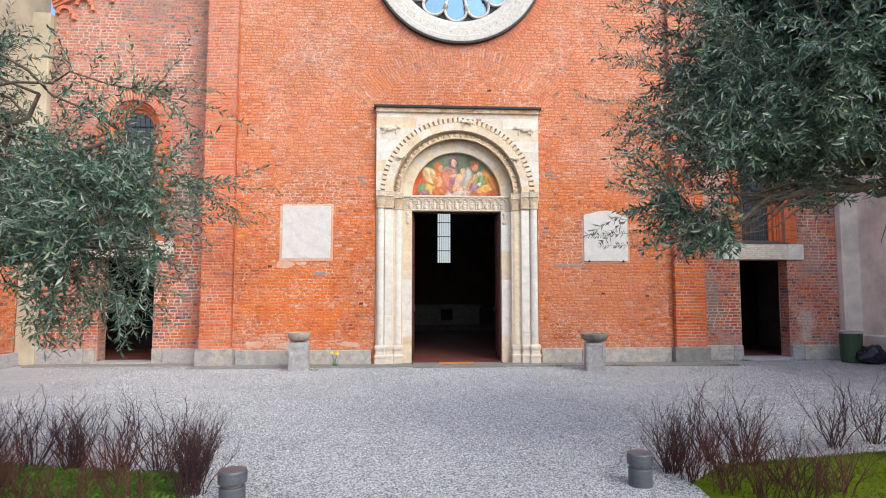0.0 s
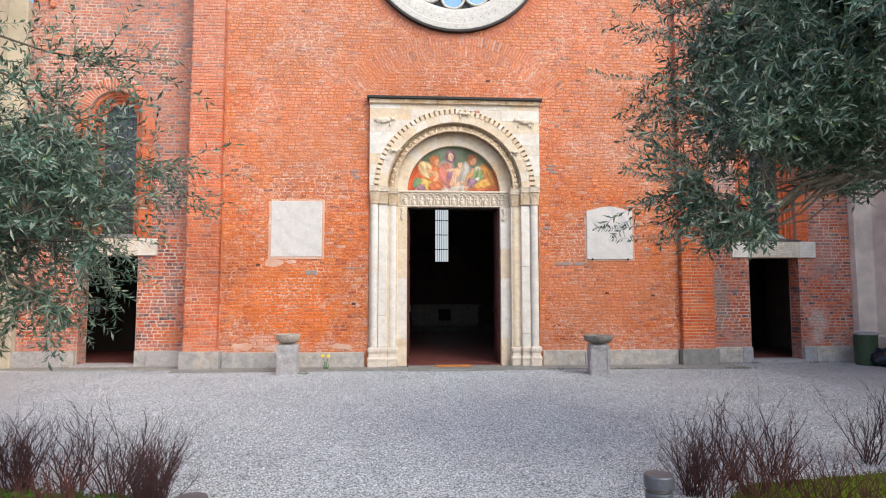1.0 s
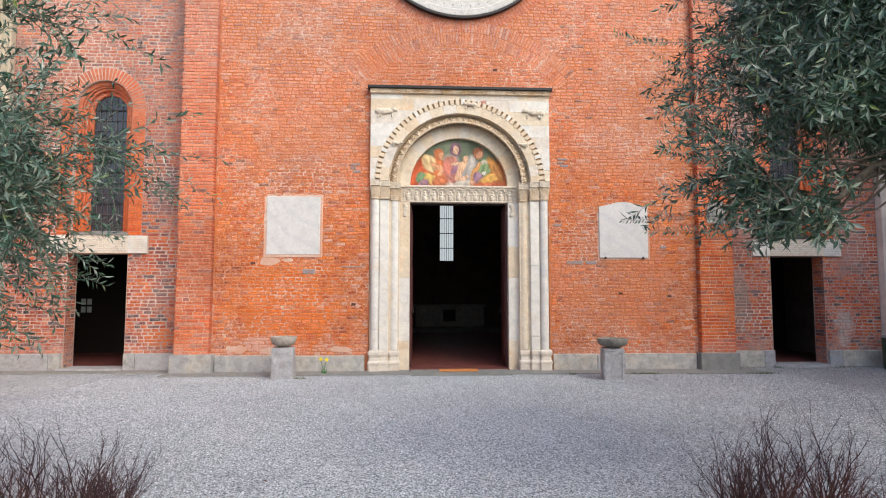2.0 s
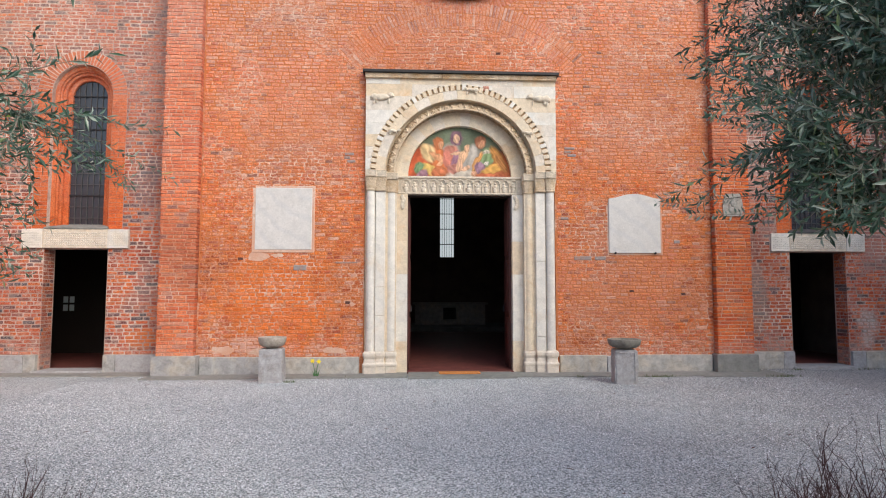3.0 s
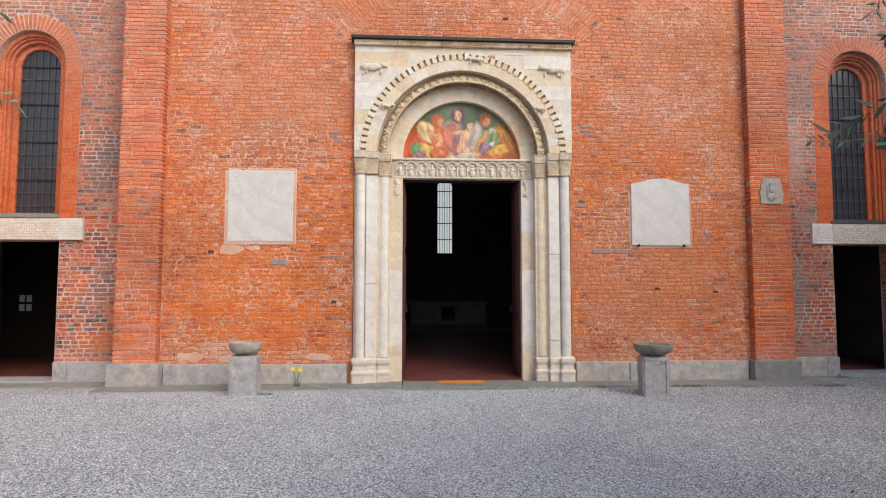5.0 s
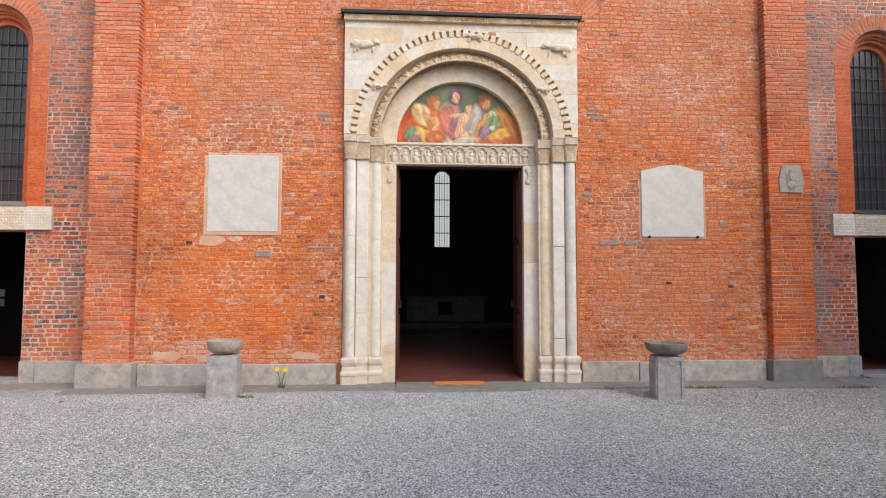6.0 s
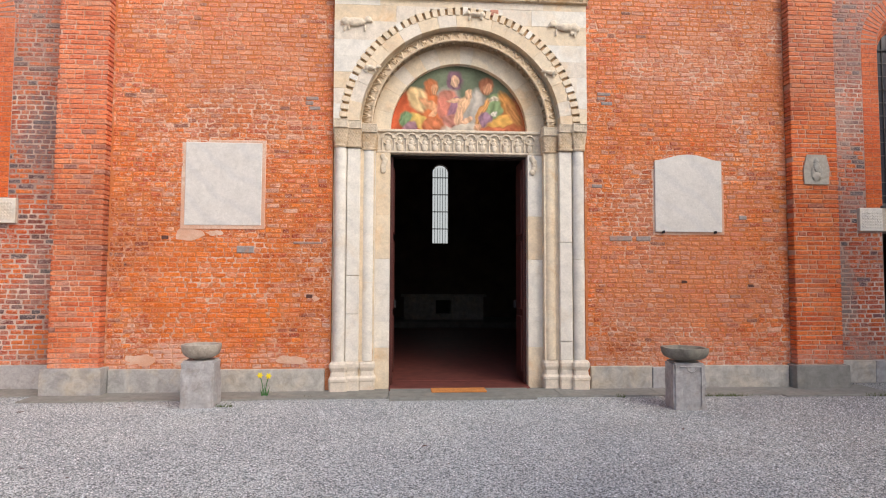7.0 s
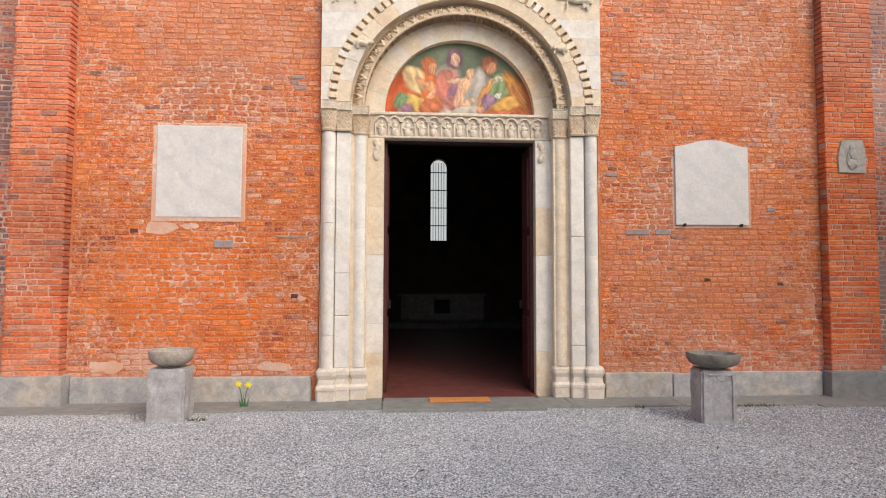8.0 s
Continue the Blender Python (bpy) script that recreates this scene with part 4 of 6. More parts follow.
def carved_beast(x, z, s, size):
    """A plain stone lump of a relief: long body, head and stumps, worn smooth."""
    bm = bmesh.new()
    for dx, dz, r, kx, kz in ((0.0, 0.0, 0.085, 1.9, 0.85), (s * 0.13, 0.0, 0.08, 1.0, 1.0), (-s * 0.19, 0.045, 0.055, 1.0, 1.1), (-s * 0.235, 0.02, 0.03, 1.2, 0.9),
                              (-s * 0.14, -0.09, 0.028, 0.8, 2.2), (s * 0.15, -0.09, 0.028, 0.8, 2.2), (s * 0.10, -0.08, 0.026, 0.8, 2.0), (s * 0.21, -0.02, 0.02, 0.8, 2.8)):
        m4 = Matrix.LocRotScale((x + dx * size, PORTAL - 0.02, z + dz * size), None, (kx * size, 0.55, kz * size * 0.9))
        bmesh.ops.create_icosphere(bm, subdivisions=2, radius=r, matrix=m4)
    for v in bm.verts:
        v.co += Vector((0.022, 0.008, 0.022)) * noise.noise(v.co * 17)
    lump = single("carved_relief", bm, MARBLE_CARVED, "weathered grey marble relief lump on the portal", "relief carving", "", "reliefs on the portal", True)
    fuse = lump.modifiers.new("fuse", "REMESH")
    fuse.mode, fuse.voxel_size, fuse.use_smooth_shade = "VOXEL", 0.009, True


carved_beast(-0.40, 5.33, -1, 1.0)
carved_beast(2.70, 5.35, 1, 1.0)
carved_beast(1.36, 5.50, 1, 0.62)
carved_beast(-0.16, 4.66, -1, 0.5)
carved_beast(2.46, 4.66, 1, 0.5)

# ---- open door leaves ----
for s in (-1, 1):
    x = CX + s * 1.02
    leaf = thing("door_leaf", (x, 13.75, 0.048), "dark red brown panelled wooden door leaf standing open", "door", "leaves of the main door")
    board = part("board", box(bmesh.new(), x - 0.03, x + 0.03, 13.73, 14.26, 0.048, 3.45, 0.006), WOOD_RED, leaf)
    for z0, z1 in ((0.2, 1.05), (1.15, 2.2), (2.3, 3.3)):
        part("panel", box(bmesh.new(), x - s * 0.032 - 0.018, x - s * 0.032 + 0.018, 13.80, 14.20, z0, z1, 0.014), WOOD_RED, board)
    part("handle", box(bmesh.new(), x - s * 0.06 - 0.02, x - s * 0.06 + 0.02, 14.20, 14.24, 1.15, 1.28, 0.01), IRON, leaf, "dark iron handle")

# ---- inside: altar, apse window, floor tiles ----
altar = thing("altar", (1.75, 25.9, 0.22), "plain pale stone altar with a dark square opening", "altar")
ab = pierced_wall("altar_block", 0.35, 3.15, 0.22, 1.02, 25.6, 26.5, [(1.74, 0.27, 0.42, 0.90, 0)], GREY_STONE)
ab.parent, ab.location = altar, -Vector(altar.location)
part("mensa", box(bmesh.new(), 0.25, 3.25, 25.5, 26.55, 1.022, 1.10, 0.01), GREY_STONE, altar, "thin stone table slab")
# near-black board gives the altar opening its darkness
part("niche_back", box(bmesh.new(), 1.46, 2.02, 26.2, 26.3, 0.41, 0.91), WOOD_SHADED, altar)
single("altar_step", box(bmesh.new(), -1.6, 4.4, 24.2, 27.19, 0.041, 0.22, 0.01), DARK_STONE, "dark stone step under the altar", "step")
wx = 1.72
apse = thing("window_apse", (wx, 27.3, 2.75), "narrow round-headed leaded window glowing with daylight", "window", "", "structure")
bm = bmesh.new()
prism(bm, [(wx - 0.295, 3.005), (wx + 0.295, 3.005)] + [(wx + 0.295 * math.cos(math.pi * i / 14), 5.72 + 0.295 * math.sin(math.pi * i / 14)) for i in range(15)], 27.46, 27.48)
part("pane", bm, PANE_DAY, apse)
for k in range(4):
    part("glazing_bar", box(bmesh.new(), wx - 0.295, wx + 0.295, 27.43, 27.45, 3.55 + k * 0.66, 3.585 + k * 0.66), IRON, apse)
for k in (-2, -1, 0, 1, 2):
    part("glazing_bar", box(bmesh.new(), wx + k * 0.1 - 0.010, wx + k * 0.1 + 0.010, 27.44, 27.455, 3.005, 5.92), IRON, apse)

LOBBY_X, LOBBY_Z = -8.31, 1.08
# ---- aisle windows, side doors, lintels ----
for c, s in SIDES:
    side = "south" if s > 0 else "north"
    win = thing("window_" + side, (c, AISLE, 2.8), "tall round-headed window with stepped orange brick splay and leaded glass", "window", "", "structure")
    for k, (r0, r1, y0, y1) in enumerate(((0.505, 0.585, AISLE + 0.10, AISLE + 0.34), (0.425, 0.51, AISLE + 0.19, AISLE + 0.34), (0.34, 0.43, AISLE + 0.27, AISLE + 0.36))):
        bm = sweep(bmesh.new(), arch_path(c, 5.47, r0, 2.84), [(0, y0 + 0.012), (0.012, y0), (r1 - r0, y0), (r1 - r0, y1), (0, y1)])
        part("splay_order", bm, BRICK_JAMB, win, "orange brick splay step")
    bm = sweep(bmesh.new(), arch_path(c, 5.47, 0.50, 2.84), [(0.03 * math.cos(a), AISLE + 0.17 + 0.03 * math.sin(a)) for a in [2 * math.pi * i / 8 for i in range(8)]])
    part("roll_moulding", bm, BRICK_JAMB, win, "", True)
    bm = bmesh.new()
    prism(bm, [(c - 0.345, 2.84), (c + 0.345, 2.84)] + [(c + 0.345 * math.cos(math.pi * i / 14), 5.47 + 0.345 * math.sin(math.pi * i / 14)) for i in range(15)], AISLE + 0.325, AISLE + 0.335)
    part("pane", bm, GLASS_DARK, win, "dark leaded glass")
    for k in range(-2, 3):
        top = 5.47 + math.sqrt(0.34 ** 2 - (k * 0.115) ** 2)
        part("glazing_bar", box(bmesh.new(), c + k * 0.115 - 0.006, c + k * 0.115 + 0.006, AISLE + 0.305, AISLE + 0.317, 2.84, top), LEAD, win)
    for k in range(12):
        thick = 0.012 if k % 3 == 2 else 0.006
        part("glazing_bar", box(bmesh.new(), c - 0.34, c + 0.34, AISLE + 0.296, AISLE + 0.306, 3.02 + k * 0.225 - thick, 3.02 + k * 0.225 + thick), IRON if k % 3 == 2 else LEAD, win)
    bm = bmesh.new()
    p = [(AISLE + 0.35, 2.90), (AISLE - 0.055, 2.80), (AISLE - 0.055, 2.772), (AISLE + 0.35, 2.772)]
    a = [bm.verts.new((c - (0.62 if s > 0 else 0.60), y, z)) for y, z in p]
    b = [bm.verts.new((c + (0.66 if s > 0 else 0.60), y, z)) for y, z in p]
    bm.faces.new(a), bm.faces.new(b[::-1])
    for i in range(4):
        bm.faces.new((a[i], b[i], b[(i + 1) % 4], a[(i + 1) % 4]))
    part("window_sill", bm, LEAD if s > 0 else DARK_STONE, win, "sloping grey lead sill" if s > 0 else "sloping grey stone sill")

    lint = thing("door_lintel", (c, AISLE, 2.39), "pale carved marble lintel slab over the side door", "lintel", "lintels of the side doors", "structure")
    xs = (c - 1.01, c - 0.62, c + 0.60, c + 1.00)
    for i in range(3):
        stone = part("lintel_stone", box(bmesh.new(), xs[i] + 0.002, xs[i + 1] - 0.002, AISLE - 0.045 - 0.006 * (i != 1), AISLE + 0.36, 2.395, 2.765, 0.012, 0.003, 2), MARBLE_GREY if i != 1 else MARBLE_CARVED, lint)
        bm = bmesh.new()
        for k in range(int((xs[i + 1] - xs[i]) / 0.042) - 1):
            for j in range(6):
                m4 = Matrix.LocRotScale((xs[i] + 0.05 + k * 0.042, AISLE - 0.047 - 0.006 * (i != 1), 2.465 + j * 0.045), Euler((0, random.choice((0.8, -0.8, 2.4)), 0)), (1.5, 0.55, 0.5))
                bmesh.ops.create_icosphere(bm, subdivisions=1, radius=0.019, matrix=m4)
        tagged(part("carving", bm, MARBLE_GREY, stone, "shallow carved tendrils"), kind="stuff")
    # added inner lobby door; the aisle's shade is put into its near-black wood
    lobby = thing("lobby_door", (c, 17.0, 0.05), "simple inner lobby door, coloured near black for the unlit aisle", "door", "inner lobby doors")
    part("frame", box(bmesh.new(), c - 2.4, c + 1.8, 17.05, 17.12, 0.05, 3.2), WOOD_SHADED, lobby)
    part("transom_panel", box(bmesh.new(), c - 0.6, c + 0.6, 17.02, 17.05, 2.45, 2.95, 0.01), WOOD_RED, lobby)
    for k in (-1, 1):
        part("panel", box(bmesh.new(), c + k * 0.31 - 0.26, c + k * 0.31 + 0.26, 17.02, 17.05, 0.2, 1.1, 0.012), WOOD_SHADED, lobby)
        part("panel", box(bmesh.new(), c + k * 0.31 - 0.26, c + k * 0.31 + 0.26, 17.02, 17.05, 1.3, 2.2, 0.012), WOOD_SHADED, lobby)
    if s < 0:
        for k, j in ((0, 0), (1, 0), (0, 1), (1, 1)):
            x, z = LOBBY_X + k * 0.15, LOBBY_Z + j * 0.20
            part("pane", box(bmesh.new(), x, x + 0.11, 17.005, 17.018, z, z + 0.15, 0.003), PANE_DIM, lobby, "small glass pane with a faint daylight glow")

# ---- rose window ----
rose = thing("window_rose", (ROSE_X, WALL, ROSE_Z), "large round rose window with white stone rim and petal tracery", "window", "", "structure")
circle = [(ROSE_X, ROSE_Z, math.cos(2 * math.pi * i / 96), math.sin(2 * math.pi * i / 96)) for i in range(96)]
bm = sweep(bmesh.new(), circle, [(ROSE_R - 0.02, WALL - 0.10), (ROSE_R, WALL - 0.08), (ROSE_R, WALL + 0.2), (1.47, WALL + 0.2), (1.47, WALL + 0.05), (1.56, WALL - 0.02), (1.66, WALL - 0.03), (1.68, WALL - 0.07), (1.86, WALL - 0.08), (1.88, WALL - 0.10)], True)
part("stone_rim", bm, ROSE_STONE, rose, "moulded white stone rim", False)
# black strip along the lower rim, standing in for its shadow line
bm = sweep(bmesh.new(), [circle[i] for i in range(54, 91)], [(ROSE_R, WALL - 0.12), (ROSE_R + 0.045, WALL - 0.12), (ROSE_R + 0.045, WALL + 0.02), (ROSE_R, WALL + 0.02)])
part("drip_edge", bm, FLASHING_AND_SHADE, rose, "dark strip standing for the shadow under the rim")
for i in range(60):
    a = 2 * math.pi * i / 60
    bm = bmesh.new()
    bmesh.ops.create_icosphere(bm, subdivisions=1, radius=0.014, matrix=Matrix.LocRotScale((ROSE_X + 1.78 * math.cos(a), WALL - 0.078, ROSE_Z + 1.78 * math.sin(a)), None, (1, 0.5, 1)))
    part("stud", bm, DARK_STONE, rose)
bm = bmesh.new()
bmesh.ops.create_circle(bm, cap_ends=True, segments=64, radius=1.5, matrix=Matrix.Translation((ROSE_X, WALL + 0.16, ROSE_Z)) @ Matrix.Rotation(math.pi / 2, 4, "X"))
part("pane", bm, GLASS_ROSE, rose, "reflecting glass with the sky's blue put into its colour")
PET = 14
for i in range(PET):
    a = -math.pi / 2 - 0.05 + 2 * math.pi * i / PET
    ca, sa = math.cos(a), math.sin(a)
    # petal head: an open half ring, then two straight stems towards the hub
    rc, rl = 1.20, 0.225
    pts = []
    for k in range(13):
        b = a - math.pi / 2 + math.pi * k / 12
        pts.append((ROSE_X + rc * ca + rl * math.cos(b), ROSE_Z + rc * sa + rl * math.sin(b), math.cos(b), math.sin(b)))
    bm = sweep(bmesh.new(), pts, [(0, WALL + 0.06), (0.025, WALL + 0.03), (0.055, WALL + 0.03), (0.06, WALL + 0.15), (0, WALL + 0.15)])
    part("petal_head", bm, ROSE_STONE, rose)
    b = a + math.pi / PET
    p0, p1 = Vector((ROSE_X + 0.36 * math.cos(b), WALL + 0.09, ROSE_Z + 0.36 * math.sin(b))), Vector((ROSE_X + 1.20 * math.cos(b), WALL + 0.09, ROSE_Z + 1.20 * math.sin(b)))
    v, f = tubes([[(p0, 0.055), (p0.lerp(p1, 0.08), 0.034), (p0.lerp(p1, 0.82), 0.034), (p0.lerp(p1, 0.83), 0.055), (p0.lerp(p1, 0.88), 0.05), (p0.lerp(p1, 0.9), 0.036), (p1, 0.06)]], 10)
    raw("colonnette", [q - origin(rose) for q in v], f, ROSE_STONE, rose, True)
    # spandrel piece between petals
    q = [(ROSE_X + r * math.cos(b + d), ROSE_Z + r * math.sin(b + d)) for r, d in ((1.30, 0.0), (1.49, 0.11), (1.49, -0.11))]
    part("tracery_spandrel", prism(bmesh.new(), q, WALL + 0.10, WALL + 0.15), IRON, rose)
bm = sweep(bmesh.new(), circle[::3], [(0.26, WALL + 0.04), (0.38, WALL + 0.04), (0.38, WALL + 0.15), (0.26, WALL + 0.15)], True)
part("hub", bm, ROSE_STONE, rose)

# ---- aisle roof edge with small arches on corbels ----
for (c, s), f, a, b in ((SIDES[0], roof_left, AISLE_END_L, -4.51), (SIDES[1], roof_right, 6.87, AISLE_END_R)):
    cor = thing("cornice", ((a + b) / 2, AISLE, f((a + b) / 2)), "sloping brick cornice with a row of small arches", "cornice", "sloping aisle cornices", "structure")
    for d0, d1, out in ((-0.02, 0.06, 0.20), (-0.09, -0.022, 0.15), (-0.16, -0.092, 0.10)):
        part("cornice_course", prism(bmesh.new(), [(a, f(a) + d0), (b, f(b) + d0), (b, f(b) + d1), (a, f(a) + d1)], AISLE - out, AISLE + 0.3), BRICK_JAMB if d0 > -0.1 else BRICK_PILASTER, cor)
    n = int((b - a) / 0.42)
    for i in range(n):
        x = a + 0.24 + i * 0.42
        z = f(x) - 0.40
        for k in range(7):
            part("brick", arc_block(bmesh.new(), x, z, 0.125, 0.205, k * 25.7 + 0.8, k * 25.7 + 24.9, AISLE - 0.075, AISLE + 0.05, 1), BRICK_JAMB, cor)
        part("corbel", box(bmesh.new(), x + 0.165, x + 0.255, AISLE - 0.09, AISLE + 0.03, z - 0.14, z - 0.005, 0.012), BRICK_PILASTER, cor)

# ---- marble tablets and the small relief ----
bm = box(bmesh.new(), -2.79, -1.715, WALL - 0.024, WALL + 0.05, 2.36, 3.55, 0.006, 0.004)
single("wall_tablet", bm, PLAQUE, "blank square white marble tablet set into the brick", "tablet", "", "marble tablets on the nave front")
bm = bmesh.new()
head = [(4.08, 3.385), (4.09, 3.40)] + [(4.22 + 0.75 * i / 10, 3.42 + 0.075 * math.sin(math.pi * i / 10)) for i in range(11)] + [(5.10, 3.40), (5.11, 3.385)]
prism(bm, [(5.105, 2.325), (4.08, 2.325)] + head, WALL - 0.035, WALL + 0.05)
single("wall_tablet", bm, PLAQUE, "blank white marble tablet with a curved top edge", "tablet", "", "marble tablets on the nave front")
for x in (4.18, 4.98):
    single("tablet_clamp", box(bmesh.new(), x, x + 0.025, WALL - 0.075, WALL - 0.01, 2.30, 2.34, 0.004), IRON, "small dark iron clamp holding the tablet", "clamp", "", "tablet clamps")
bm = bmesh.new()
prism(bm, [(6.33, 3.05), (6.71, 3.05), (6.73, 3.28), (6.68, 3.50), (6.38, 3.50), (6.32, 3.28)], PIL - 0.03, PIL + 0.03)
small = single("relief_panel", bm, BASIN_PALE, "small pale stone relief panel on the pilaster", "relief carving")
bm = bmesh.new()
for dx, dz, r, kx, kz in ((0.0, 0.34, 0.045, 1, 1.2), (0.0, 0.25, 0.06, 1.0, 1.5), (-0.06, 0.19, 0.028, 1, 3.0), (0.06, 0.19, 0.028, 1, 3.0), (0.0, 0.12, 0.06, 1.2, 1.2)):
    bmesh.ops.create_icosphere(bm, subdivisions=2, radius=r, matrix=Matrix.LocRotScale((6.52 + dx, PIL - 0.035, 3.05 + dz), None, (kx, 0.42, kz)))
for v in bm.verts:
    v.co += Vector((0.024, 0.008, 0.024)) * noise.noise(v.co * 24)
part("worn_lump", bm, BASIN_PALE, small, "", True)

# ---- stone pedestals with basins ----
def stone_block(w, d, h, chips):
    """An upright worn block with uneven faces, its foot at the origin."""
    bm = box(bmesh.new(), -w / 2, w / 2, -d / 2, d / 2, -0.06, h, 0.0)
    bmesh.ops.bevel(bm, geom=bm.edges[:], offset=0.02, segments=2, affect="EDGES")
    bmesh.ops.subdivide_edges(bm, edges=[e for e in bm.edges if e.calc_length() > 0.2], cuts=7, use_grid_fill=True)
    for v in bm.verts:
        k = noise.noise(v.co * 7 + Vector((chips, 0, 0))) * 0.022 + noise.noise(v.co * 22 + Vector((0, chips, 0))) * 0.009
        n = Vector((v.co.x, v.co.y, 0)).normalized()
        v.co += n * k
    return bm


def basin(r, h, lobes, deep):
    def wob(a, z):
        return 1 + deep * abs(math.sin(a * lobes / 2)) - deep * 0.5 + 0.012 * noise.noise((math.cos(a) * 3, math.sin(a) * 3, z * 9))
    return lathe(bmesh.new(), [(r * 0.50, 0.0), (r * 0.68, h * 0.08), (r * 0.87, h * 0.26), (r * 0.96, h * 0.55), (r * 1.0, h * 0.93), (r * 0.98, h), (r * 0.84, h * 0.99), (r * 0.78, h * 0.72), (r * 0.5, h * 0.45), (r * 0.1, h * 0.4)], 0, 0, 48, wob)


def font(x, y, turn, w, h, r, bh, lobes, deep, mat_bowl, label, bowl_label):
    ped = new("stone_pedestal", mesh_of("stone_pedestal", stone_block(w, w, h, x), PED_STONE))
    ped.matrix_world = pose(x, y, 0, 0, 0, turn)
    tagged(ped, label, "pedestal", "stone pedestals by the portal")
    neck = lathe(bmesh.new(), [(r * 0.46, h - 0.01), (r * 0.40, h + 0.02), (r * 0.42, h + 0.05)], 0, 0, 24)
    bowl = new("stone_basin", mesh_of("stone_basin", basin(r, bh, lobes, deep), mat_bowl, True))
    bowl.matrix_world = pose(x, y, h + 0.022, 0, 0, turn)
    tagged(bowl, bowl_label, "basin", "stone basins by the portal")
    foot = new("foot", mesh_of("foot", neck, DARK_STONE, True))
    foot.parent = bowl
    foot.location = (0, 0, -h - 0.022)
    return ped


font(-2.225, 12.56, 3, 0.40, 0.575, 0.238, 0.175, 8, 0.05, BASIN_PALE, "upright pale grey stone block pedestal in the gravel", "shallow round brown stone basin on its pedestal")
ped_r = font(3.875, 12.13, -8, 0.385, 0.575, 0.276, 0.155, 6, 0.11, BASIN_STONE, "upright weathered stone block with a carved face", "shallow lobed dark stone basin on its pedestal")
bm = bmesh.new()
for k in range(10):
    a = math.pi * (1 + k / 9)
    bmesh.ops.create_icosphere(bm, subdivisions=1, radius=0.012, matrix=Matrix.Translation((0.02 + 0.05 * math.cos(a), -0.200, 0.52 + 0.05 * math.sin(a))))
box(bm, -0.12, 0.14, -0.208, -0.185, 0.525, 0.54, 0.004)
box(bm, 0.13, 0.145, -0.208, -0.185, 0.06, 0.53, 0.004)
rib = new("carved_border", mesh_of("carved_border", bm, PED_STONE))
rib.parent = ped_r

# ---- yellow flowers at the foot of the wall ----
fl = thing("daffodil", (-1.56, 13.06, 0.02), "two yellow daffodils on green stems by the plinth", "flower")
lines = []
heads = (Vector((-1.605, 13.05, 0.295)), Vector((-1.49, 13.05, 0.285)))
for h in heads:
    foot = Vector((-1.55, 13.07, 0.0))
    lines.append([(foot, 0.007), (foot.lerp(h, 0.5) + Vector((0, 0, 0.03)), 0.006), (h, 0.005)])
v, f = tubes(lines, 5)
raw("stem", [p - origin(fl) for p in v], f, STEM_GREEN, fl)
for h in heads:
    bm = bmesh.new()
    for k in range(6):
        a = 2 * math.pi * k / 6
        m4 = Matrix.LocRotScale(h + Vector((0.024 * math.cos(a), -0.012, 0.024 * math.sin(a))), Euler((0, -a, 0)), (1.5, 0.25, 0.8))
        bmesh.ops.create_icosphere(bm, subdivisions=1, radius=0.015, matrix=m4)
    blossom = part("blossom", bm, PETAL, fl, "yellow blossom", True)
    bm = lathe(bmesh.new(), [(0.009, -0.02), (0.012, 0.0), (0.017, 0.018)], 0, 0, 10)
    for vert in bm.verts:
        vert.co = Vector((vert.co.x, -vert.co.z - 0.02, vert.co.y)) + h
    part("trumpet", bm, PETAL, blossom, "", True)
bm = bmesh.new()
for k in range(14):
    a, ln = random.uniform(0, 6.28), random.uniform(0.08, 0.2)
    p = Vector((-1.55 + random.uniform(-0.04, 0.04), 13.06 + random.uniform(-0.03, 0.03), 0.0))
    q = p + Vector((math.cos(a) * ln * 0.3, math.sin(a) * ln * 0.3, ln))
    bm.faces.new([bm.verts.new(t) for t in (p + Vector((0.008, 0, 0)), p - Vector((0.008, 0, 0)), q)])
part("blade", bm, STEM_GREEN, fl)

# ---- bollard lamps ----
def bollard():
    b = thing("bollard_lamp", (0, 0, 0), "low grey metal bollard lamp beside the bed", "bollard", "bollard lamps")
    part("post", lathe(bmesh.new(), [(0.096, -0.05), (0.096, 0.135), (0.090, 0.142), (0.078, 0.146)], 0, 0, 32), BOLLARD, b, "", False)
    part("light_slot", lathe(bmesh.new(), [(0.074, 0.14), (0.074, 0.168)], 0, 0, 24), DARK_STONE, b, "dark recessed light slot")
    part("cap", lathe(bmesh.new(), [(0.082, 0.166), (0.104, 0.172), (0.106, 0.178), (0.106, 0.252), (0.100, 0.262), (0.02, 0.266)], 0, 0, 32), BOLLARD, b)
    return b


lamp = bollard()
lamp.location = (1.93, 4.90, 0.0)
copy_thing(lamp, pose(-1.29, 4.62, 0, 0, 0, 40))

# ---- bin and bag in the corner ----
bn = thing("waste_bin", (10.21, 13.15, 0), "round dark green open waste bin with a pale liner", "bin")
part("body", lathe(bmesh.new(), [(0.20, 0.0), (0.215, 0.04), (0.235, 0.70)], 10.21, 13.15, 28), BIN_GREEN, bn)
part("liner", lathe(bmesh.new(), [(0.238, 0.66), (0.243, 0.67), (0.243, 0.705), (0.236, 0.715), (0.215, 0.70), (0.20, 0.60)], 10.21, 13.15, 28, lambda a, z: 1 + 0.012 * math.sin(9 * a + 20 * z)), PED_STONE, bn, "pale plastic liner folded over the rim")
bm = bmesh.new()
bmesh.ops.create_icosphere(bm, subdivisions=4, radius=0.27, matrix=Matrix.LocRotScale((10.45, 12.85, 0.20), None, (1.1, 0.9, 0.85)))
